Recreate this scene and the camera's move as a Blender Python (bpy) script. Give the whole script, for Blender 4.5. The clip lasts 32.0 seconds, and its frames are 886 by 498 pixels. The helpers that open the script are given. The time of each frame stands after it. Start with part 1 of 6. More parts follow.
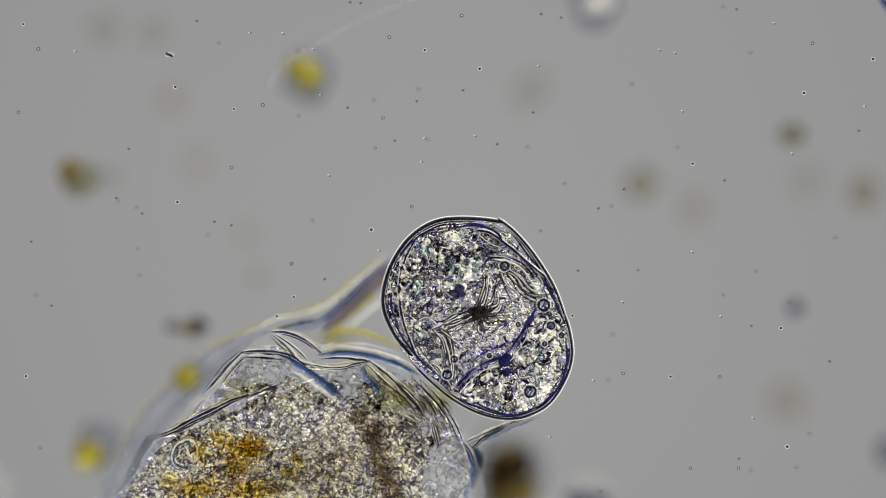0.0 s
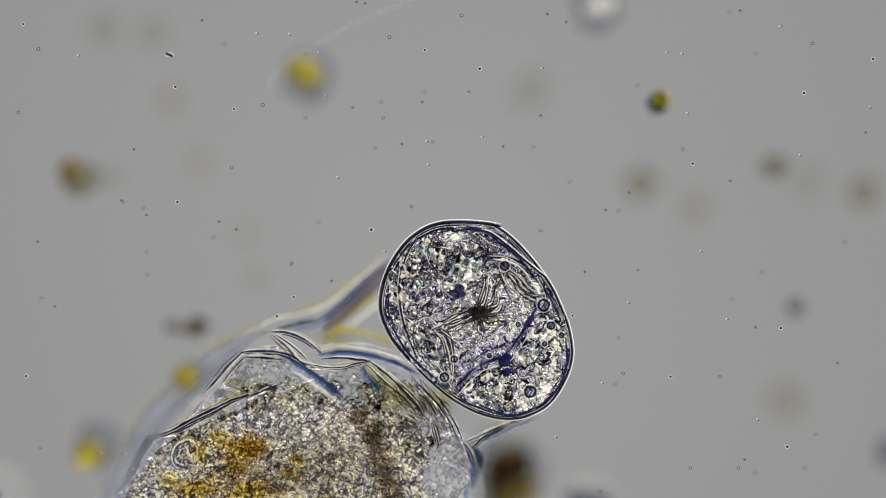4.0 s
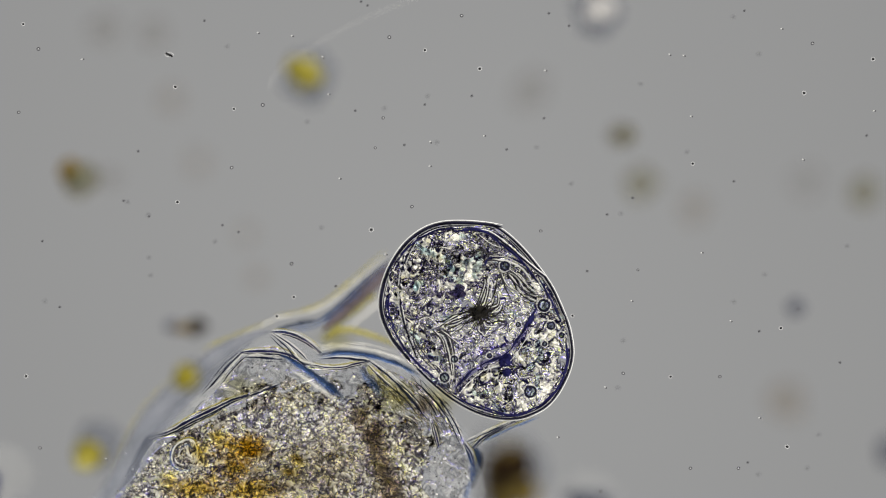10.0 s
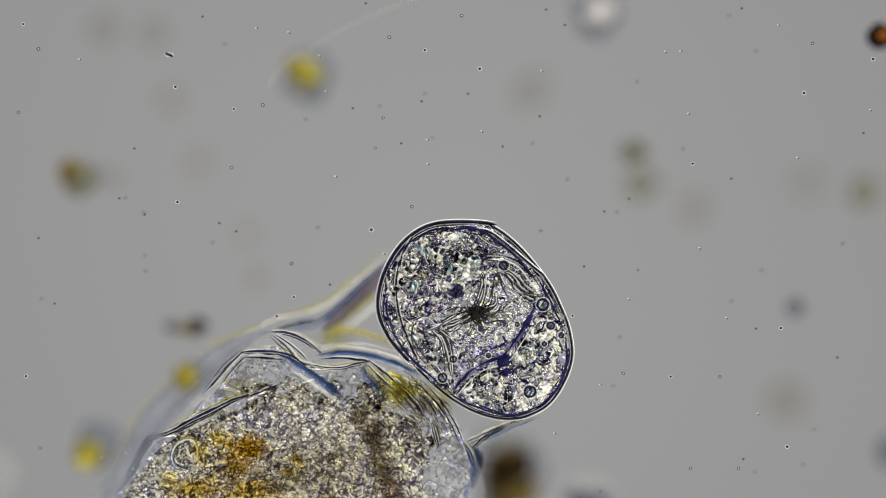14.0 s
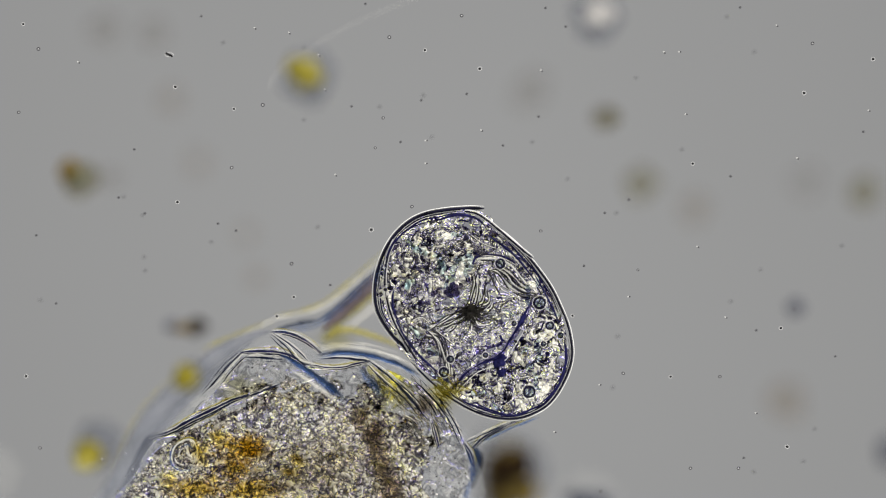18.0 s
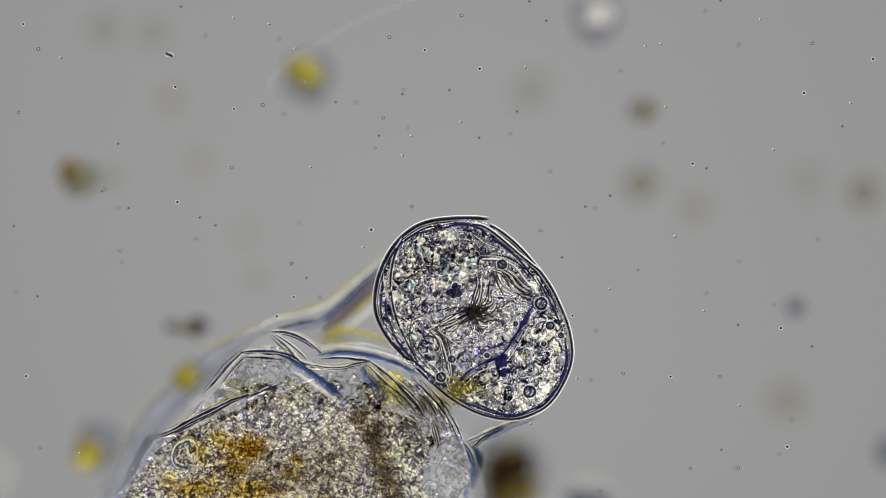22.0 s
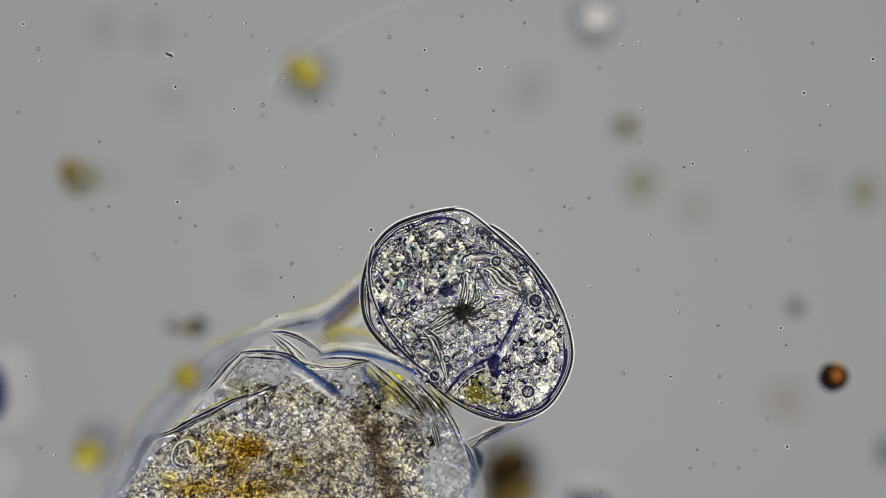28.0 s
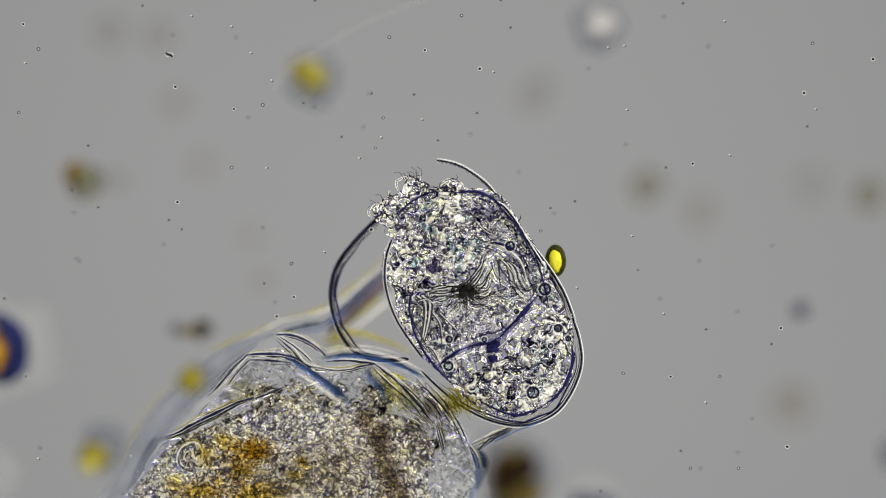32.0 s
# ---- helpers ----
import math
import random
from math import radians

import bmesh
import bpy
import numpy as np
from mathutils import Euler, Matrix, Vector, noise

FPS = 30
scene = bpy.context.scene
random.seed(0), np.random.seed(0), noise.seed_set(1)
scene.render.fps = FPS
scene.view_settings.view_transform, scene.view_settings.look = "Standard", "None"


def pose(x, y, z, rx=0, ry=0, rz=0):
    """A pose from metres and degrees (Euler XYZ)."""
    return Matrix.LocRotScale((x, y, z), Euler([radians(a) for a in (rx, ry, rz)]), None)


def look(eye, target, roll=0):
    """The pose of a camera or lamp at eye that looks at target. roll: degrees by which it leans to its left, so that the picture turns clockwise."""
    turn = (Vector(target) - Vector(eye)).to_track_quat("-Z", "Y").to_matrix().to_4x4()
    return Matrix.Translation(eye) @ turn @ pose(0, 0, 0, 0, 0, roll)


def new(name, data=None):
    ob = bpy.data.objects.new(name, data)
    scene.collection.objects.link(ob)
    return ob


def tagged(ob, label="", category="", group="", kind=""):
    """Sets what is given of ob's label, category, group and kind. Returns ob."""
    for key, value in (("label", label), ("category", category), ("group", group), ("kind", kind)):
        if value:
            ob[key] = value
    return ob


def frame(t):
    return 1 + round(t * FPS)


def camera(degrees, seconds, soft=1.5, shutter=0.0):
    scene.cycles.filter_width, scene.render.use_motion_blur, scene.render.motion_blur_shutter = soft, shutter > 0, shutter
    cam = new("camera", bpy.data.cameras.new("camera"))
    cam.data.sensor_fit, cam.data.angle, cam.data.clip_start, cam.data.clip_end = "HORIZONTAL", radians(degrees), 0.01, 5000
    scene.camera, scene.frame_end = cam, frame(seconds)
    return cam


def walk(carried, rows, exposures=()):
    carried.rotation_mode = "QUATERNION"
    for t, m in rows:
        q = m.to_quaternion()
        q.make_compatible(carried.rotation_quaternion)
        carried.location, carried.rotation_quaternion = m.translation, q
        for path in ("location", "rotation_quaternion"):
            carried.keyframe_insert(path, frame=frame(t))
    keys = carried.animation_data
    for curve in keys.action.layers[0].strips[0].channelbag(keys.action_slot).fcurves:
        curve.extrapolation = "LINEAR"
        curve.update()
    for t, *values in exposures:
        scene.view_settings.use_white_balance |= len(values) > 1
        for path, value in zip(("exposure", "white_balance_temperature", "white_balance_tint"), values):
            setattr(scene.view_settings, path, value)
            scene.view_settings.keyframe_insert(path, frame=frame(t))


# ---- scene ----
# The place is a drop of pond water under a microscope, built at 1 mm to the
# fraction of a micron that one step of U stands for; the stage lies at z = 0.
D = 6.0                                    # from the lens to the plane in focus
cam = camera(14.89, 32.0, soft=1.1)
walk(cam, [(0, look((0, 0, D), (0, 0, 0))), (32, look((0, 0, D), (0, 0, 0)))])
cam.data.dof.use_dof = True
cam.data.dof.focus_distance = D
cam.data.dof.aperture_fstop = 0.52

# ---- light: the lamp field below, an added even fill from all round ----
LAMP = 0.334
RIM = (1.0, 1.12, 1.28, 1.62)              # the added ring out of view: where it grows hot, and where it fades
HOT = (6.6, 6.4, 5.2)
DIM = (0.035, 0.03, 0.07)
FRINGE = 0.3
# even fill added to brighten the pale opaque parts
world = bpy.data.worlds.new("fill_light")
scene.world = world
world.use_nodes = True
world.node_tree.nodes["Background"].inputs["Color"].default_value = (1.0, 0.985, 0.95, 1)
world.node_tree.nodes["Background"].inputs["Strength"].default_value = 0.98

# an added slanting sun above, out of view, which gives the fine relief
beam = new("relief_sun", bpy.data.lights.new("relief_sun", "SUN"))
beam.data.energy, beam.data.angle, beam.data.color = 2.7, radians(6), (1.0, 0.96, 0.9)
beam.matrix_world = look((3, 3.4, 4.0), (0, 0, 0))

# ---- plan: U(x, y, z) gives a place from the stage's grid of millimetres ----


def U(x, y, z=0.0):
    k = (D - z) / D
    return Vector(((x - 784) / 1000 * k, (441 - y) / 1000 * k, z))


def nudge(t):
    """The stage is pushed a little once, near the end."""
    k = min(1.0, max(0.0, (t - 30.6) / 0.25))
    return 9 * k, 4.7 * k


def link(sock_out, sock_in):
    sock_in.id_data.links.new(sock_out, sock_in)


# ---- materials ----
def material(name, stops, scale=60.0, rough=0.5, clear=0.0, bump=0.4, detail=5.0, warp=0.6,
             island=0.0, tint=(1, 1, 1), spec=0.05, hue=0.0):
    """stops: (place, colour) of a ramp over noise at two scales. clear: how much light passes straight through."""
    m = bpy.data.materials.new(name)
    m.use_nodes = True
    n = m.node_tree.nodes
    n.clear()
    out = n.new("ShaderNodeOutputMaterial")
    bsdf = n.new("ShaderNodeBsdfPrincipled")
    bsdf.inputs["Roughness"].default_value = rough
    bsdf.inputs["Specular IOR Level"].default_value = spec
    tc = n.new("ShaderNodeTexCoord")
    a = n.new("ShaderNodeTexNoise")
    a.inputs["Scale"].default_value, a.inputs["Detail"].default_value = scale, detail
    a.inputs["Distortion"].default_value = warp
    b = n.new("ShaderNodeTexNoise")
    b.inputs["Scale"].default_value, b.inputs["Detail"].default_value = scale * 0.17, 2.0
    link(tc.outputs["Object"], a.inputs["Vector"])
    link(tc.outputs["Object"], b.inputs["Vector"])
    mix = n.new("ShaderNodeMath")
    mix.operation = "MULTIPLY_ADD"
    link(b.outputs["Fac"], mix.inputs[0])
    mix.inputs[1].default_value = 0.35
    half = n.new("ShaderNodeMath")
    half.operation = "SUBTRACT"
    link(a.outputs["Fac"], half.inputs[0])
    half.inputs[1].default_value = 0.175
    link(half.outputs[0], mix.inputs[2])
    value = mix.outputs[0]
    if island:
        g = n.new("ShaderNodeNewGeometry")
        isl = n.new("ShaderNodeMix")
        isl.inputs[0].default_value = island
        link(value, isl.inputs[2])
        link(g.outputs["Random Per Island"], isl.inputs[3])
        value = isl.outputs[0]
    ramp = n.new("ShaderNodeValToRGB")
    el = ramp.color_ramp.elements
    while len(el) < len(stops):
        el.new(0.5)
    for e, (p, c) in zip(el, stops):
        e.position, e.color = p, (*c, 1)
    link(value, ramp.inputs[0])
    colour = ramp.outputs[0]
    if hue:
        # patches lean to violet or to straw
        c = n.new("ShaderNodeTexNoise")
        c.inputs["Scale"].default_value, c.inputs["Detail"].default_value = scale * 0.9, 2.0
        link(tc.outputs["Object"], c.inputs["Vector"])
        lean = n.new("ShaderNodeValToRGB")
        lean.color_ramp.elements[0].position, lean.color_ramp.elements[0].color = 0.38, (0.84, 0.84, 1.2, 1)
        lean.color_ramp.elements[1].position, lean.color_ramp.elements[1].color = 0.62, (1.14, 1.08, 0.72, 1)
        link(c.outputs["Fac"], lean.inputs[0])
        mul2 = n.new("ShaderNodeMix")
        mul2.data_type, mul2.blend_type = "RGBA", "MULTIPLY"
        mul2.inputs[0].default_value = hue
        link(colour, mul2.inputs[6])
        link(lean.outputs[0], mul2.inputs[7])
        colour = mul2.outputs[2]
    link(colour, bsdf.inputs["Base Color"])
    if bump:
        bp = n.new("ShaderNodeBump")
        bp.inputs["Strength"].default_value, bp.inputs["Distance"].default_value = min(1.0, bump), 0.004 * max(1.0, bump)
        link(value, bp.inputs["Height"])
        link(bp.outputs[0], bsdf.inputs["Normal"])
    shader = bsdf.outputs[0]
    if clear:
        tr = n.new("ShaderNodeBsdfTransparent")
        tr.inputs[0].default_value = (*tint, 1)
        ms = n.new("ShaderNodeMixShader")
        ms.inputs[0].default_value = clear
        link(bsdf.outputs[0], ms.inputs[1])
        link(tr.outputs[0], ms.inputs[2])
        shader = ms.outputs[0]
    link(shader, out.inputs[0])
    return m


def lamp_field():
    """The lamp's window: even in view; out of view an added hot ring, strongest at the upper right, dark outside."""
    m = bpy.data.materials.new("lamp_field")
    m.use_nodes = True
    n = m.node_tree.nodes
    n.clear()
    out, em = n.new("ShaderNodeOutputMaterial"), n.new("ShaderNodeEmission")
    tc, sep, noi = n.new("ShaderNodeTexCoord"), n.new("ShaderNodeSeparateXYZ"), n.new("ShaderNodeTexNoise")
    link(tc.outputs["Object"], sep.inputs[0])
    link(tc.outputs["Object"], noi.inputs["Vector"])
    noi.inputs["Scale"].default_value, noi.inputs["Detail"].default_value = 0.15, 2

    def calc(op, a, b, clamp=False):
        k = n.new("ShaderNodeMath")
        k.operation, k.use_clamp = op, clamp
        for i, q in enumerate((a, b)):
            if isinstance(q, (int, float)):
                k.inputs[i].default_value = q
            elif q is not None:
                link(q, k.inputs[i])
        return k.outputs[0]

    def ease(value, lo, hi):
        r = n.new("ShaderNodeMapRange")
        r.interpolation_type = "SMOOTHSTEP"
        r.inputs["From Min"].default_value, r.inputs["From Max"].default_value = lo, hi
        link(value, r.inputs["Value"])
        return r.outputs["Result"]

    far = n.new("ShaderNodeVectorMath")
    far.operation = "LENGTH"
    link(tc.outputs["Object"], far.inputs[0])
    even = calc("SUBTRACT", calc("ADD", calc("MULTIPLY", noi.outputs["Fac"], 0.05), 0.975), calc("MULTIPLY", calc("MINIMUM", far.outputs["Value"], 6.0), 0.02))
    mixed = n.new("ShaderNodeCombineXYZ")
    # red, green and blue are set a little apart at the ring to add colour fringes
    for k, (shift_by, tone) in enumerate(((-0.5, 1.0), (-0.7, 1.0), (1.0, 0.995))):
        x = calc("SUBTRACT", sep.outputs[0], FRINGE * shift_by)
        y = calc("SUBTRACT", sep.outputs[1], FRINGE * shift_by)
        away = calc("MAXIMUM", calc("DIVIDE", calc("ABSOLUTE", x, None), 5.5), calc("DIVIDE", calc("ABSOLUTE", y, None), 3.45))
        slant = calc("ADD", calc("MULTIPLY", x, 0.05), calc("MULTIPLY", y, 0.08))
        hot = calc("MULTIPLY", ease(away, RIM[0], RIM[1]), calc("MAXIMUM", calc("ADD", slant, HOT[k]), 0.0))
        fade = calc("SUBTRACT", 1.0, calc("MULTIPLY", ease(away, RIM[2], RIM[3]), 1 - DIM[k]))
        level = calc("MULTIPLY", calc("ADD", hot, 1.0), fade)
        link(calc("MULTIPLY", calc("MULTIPLY", even, level), tone), mixed.inputs[k])
    link(mixed.outputs[0], em.inputs[0])
    em.inputs[1].default_value = LAMP
    link(em.outputs[0], out.inputs[0])
    return m


def glassy(name, scale, relief, ior, lines, detail=2.5, warp=1.2, pale=0.5, grain=(0.92, 0.91, 0.86), blot=0.0, blot_tint=(0.6, 0.55, 0.4)):
    """Living tissue: clear, its ridged surface bends the lamp's light."""
    m = bpy.data.materials.new(name)
    m.use_nodes = True
    n = m.node_tree.nodes
    n.clear()
    out, bp, tc = n.new("ShaderNodeOutputMaterial"), n.new("ShaderNodeBump"), n.new("ShaderNodeTexCoord")
    a, b = n.new("ShaderNodeTexNoise"), n.new("ShaderNodeTexNoise")
    a.inputs["Scale"].default_value, a.inputs["Detail"].default_value, a.inputs["Distortion"].default_value = scale, detail, warp
    b.inputs["Scale"].default_value, b.inputs["Detail"].default_value = scale * 0.33, 2.0
    link(tc.outputs["Object"], a.inputs["Vector"])
    link(tc.outputs["Object"], b.inputs["Vector"])

    def calc(op, p, q, r=None):
        k = n.new("ShaderNodeMath")
        k.operation = op
        for i, v in enumerate((p, q, r)):
            if isinstance(v, (int, float)):
                k.inputs[i].default_value = v
            elif v is not None:
                link(v, k.inputs[i])
        return k.outputs[0]

    fold = calc("ABSOLUTE", calc("SUBTRACT", a.outputs["Fac"], 0.5), None)
    height = calc("ADD", calc("MULTIPLY_ADD", b.outputs["Fac"], 0.6, a.outputs["Fac"]), calc("MULTIPLY", fold, 0.5))
    bp.inputs["Strength"].default_value, bp.inputs["Distance"].default_value = 1.0, relief
    link(height, bp.inputs["Height"])
    # the tint darkens along contours to paint in dark refraction edges
    ramp = n.new("ShaderNodeValToRGB")
    el = ramp.color_ramp.elements
    while len(el) < len(lines):
        el.new(0.5)
    for e, (p, c) in zip(el, lines):
        e.position, e.color = p, (*c, 1)
    link(calc("MULTIPLY_ADD", b.outputs["Fac"], 0.5, calc("MULTIPLY_ADD", fold, 4.0, -0.25)), ramp.inputs[0])
    colour = ramp.outputs[0]
    if blot:
        c, cr, mx = n.new("ShaderNodeTexNoise"), n.new("ShaderNodeValToRGB"), n.new("ShaderNodeMix")
        c.inputs["Scale"].default_value, c.inputs["Detail"].default_value = scale * 0.2, 3.0
        link(tc.outputs["Object"], c.inputs["Vector"])
        cr.color_ramp.elements[0].position, cr.color_ramp.elements[0].color = 0.4, (1, 1, 1, 1)
        cr.color_ramp.elements[1].position, cr.color_ramp.elements[1].color = 0.62, (*blot_tint, 1)
        link(c.outputs["Fac"], cr.inputs[0])
        mx.data_type, mx.blend_type = "RGBA", "MULTIPLY"
        mx.inputs[0].default_value = blot
        link(colour, mx.inputs[6])
        link(cr.outputs[0], mx.inputs[7])
        colour = mx.outputs[2]
    ref = n.new("ShaderNodeBsdfRefraction")
    link(colour, ref.inputs["Color"])
    ref.inputs["IOR"].default_value, ref.inputs["Roughness"].default_value = ior, 0.0
    link(bp.outputs[0], ref.inputs["Normal"])
    # pale diffuse colour on the crests stands in for bright highlights
    highlight, edge, mix = n.new("ShaderNodeBsdfDiffuse"), n.new("ShaderNodeMapRange"), n.new("ShaderNodeMixShader")
    highlight.inputs["Color"].default_value = (*grain, 1)
    edge.inputs["From Min"].default_value, edge.inputs["From Max"].default_value, edge.inputs["To Max"].default_value = 0.55, 0.63, pale
    link(a.outputs["Fac"], edge.inputs["Value"])
    link(edge.outputs["Result"], mix.inputs[0])
    link(ref.outputs[0], mix.inputs[1])
    link(bp.outputs[0], highlight.inputs["Normal"])
    link(highlight.outputs[0], mix.inputs[2])
    link(mix.outputs[0], out.inputs[0])
    return m


def lens(name, ior=1.3, tint=(1, 1, 1)):
    """Clear smooth body that bends the lamp's light."""
    m = bpy.data.materials.new(name)
    m.use_nodes = True
    n = m.node_tree.nodes
    n.clear()
    out, ref = n.new("ShaderNodeOutputMaterial"), n.new("ShaderNodeBsdfRefraction")
    ref.inputs["Color"].default_value = (*tint, 1)
    ref.inputs["IOR"].default_value, ref.inputs["Roughness"].default_value = ior, 0.0
    link(ref.outputs[0], out.inputs[0])
    return m


def stain(name, tint, scale=40.0, body=1.0):
    """A thin clear film of colour, strongest in its middle, ragged and fading at its edge."""
    m = bpy.data.materials.new(name)
    m.use_nodes = True
    n = m.node_tree.nodes
    n.clear()
    out, tr, tc, noi = n.new("ShaderNodeOutputMaterial"), n.new("ShaderNodeBsdfTransparent"), n.new("ShaderNodeTexCoord"), n.new("ShaderNodeTexNoise")
    mid, far, add, ease, mix = n.new("ShaderNodeVectorMath"), n.new("ShaderNodeVectorMath"), n.new("ShaderNodeMath"), n.new("ShaderNodeMapRange"), n.new("ShaderNodeMix")
    noi.inputs["Scale"].default_value, noi.inputs["Detail"].default_value, noi.inputs["Distortion"].default_value = scale, 3.0, 0.8
    mid.operation, mid.inputs[1].default_value = "SUBTRACT", (0.5, 0.5, 0.5)
    flat = n.new("ShaderNodeVectorMath")
    flat.operation, flat.inputs[1].default_value = "MULTIPLY", (1.0, 1.0, 0.0)
    far.operation = "LENGTH"
    link(tc.outputs["Object"], noi.inputs["Vector"])
    link(tc.outputs["Generated"], mid.inputs[0])
    link(mid.outputs[0], flat.inputs[0])
    link(flat.outputs[0], far.inputs[0])
    add.operation = "MULTIPLY_ADD"
    link(far.outputs["Value"], add.inputs[0])
    add.inputs[1].default_value = -1.7
    link(noi.outputs["Fac"], add.inputs[2])
    ease.interpolation_type = "SMOOTHSTEP"
    ease.inputs["From Min"].default_value, ease.inputs["From Max"].default_value, ease.inputs["To Max"].default_value = -0.3, 0.4, body
    link(add.outputs[0], ease.inputs["Value"])
    mix.data_type = "RGBA"
    mix.inputs[6].default_value, mix.inputs[7].default_value = (1, 1, 1, 1), (*tint, 1)
    link(ease.outputs["Result"], mix.inputs[0])
    link(mix.outputs[2], tr.inputs[0])
    link(tr.outputs[0], out.inputs[0])
    return m


def clear_under():
    m = bpy.data.materials.new("clear_underside")
    m.use_nodes = True
    n = m.node_tree.nodes
    n.clear()
    out, tr = n.new("ShaderNodeOutputMaterial"), n.new("ShaderNodeBsdfTransparent")
    tr.inputs[0].default_value = (0.985, 0.985, 0.99, 1)
    link(tr.outputs[0], out.inputs[0])
    return m


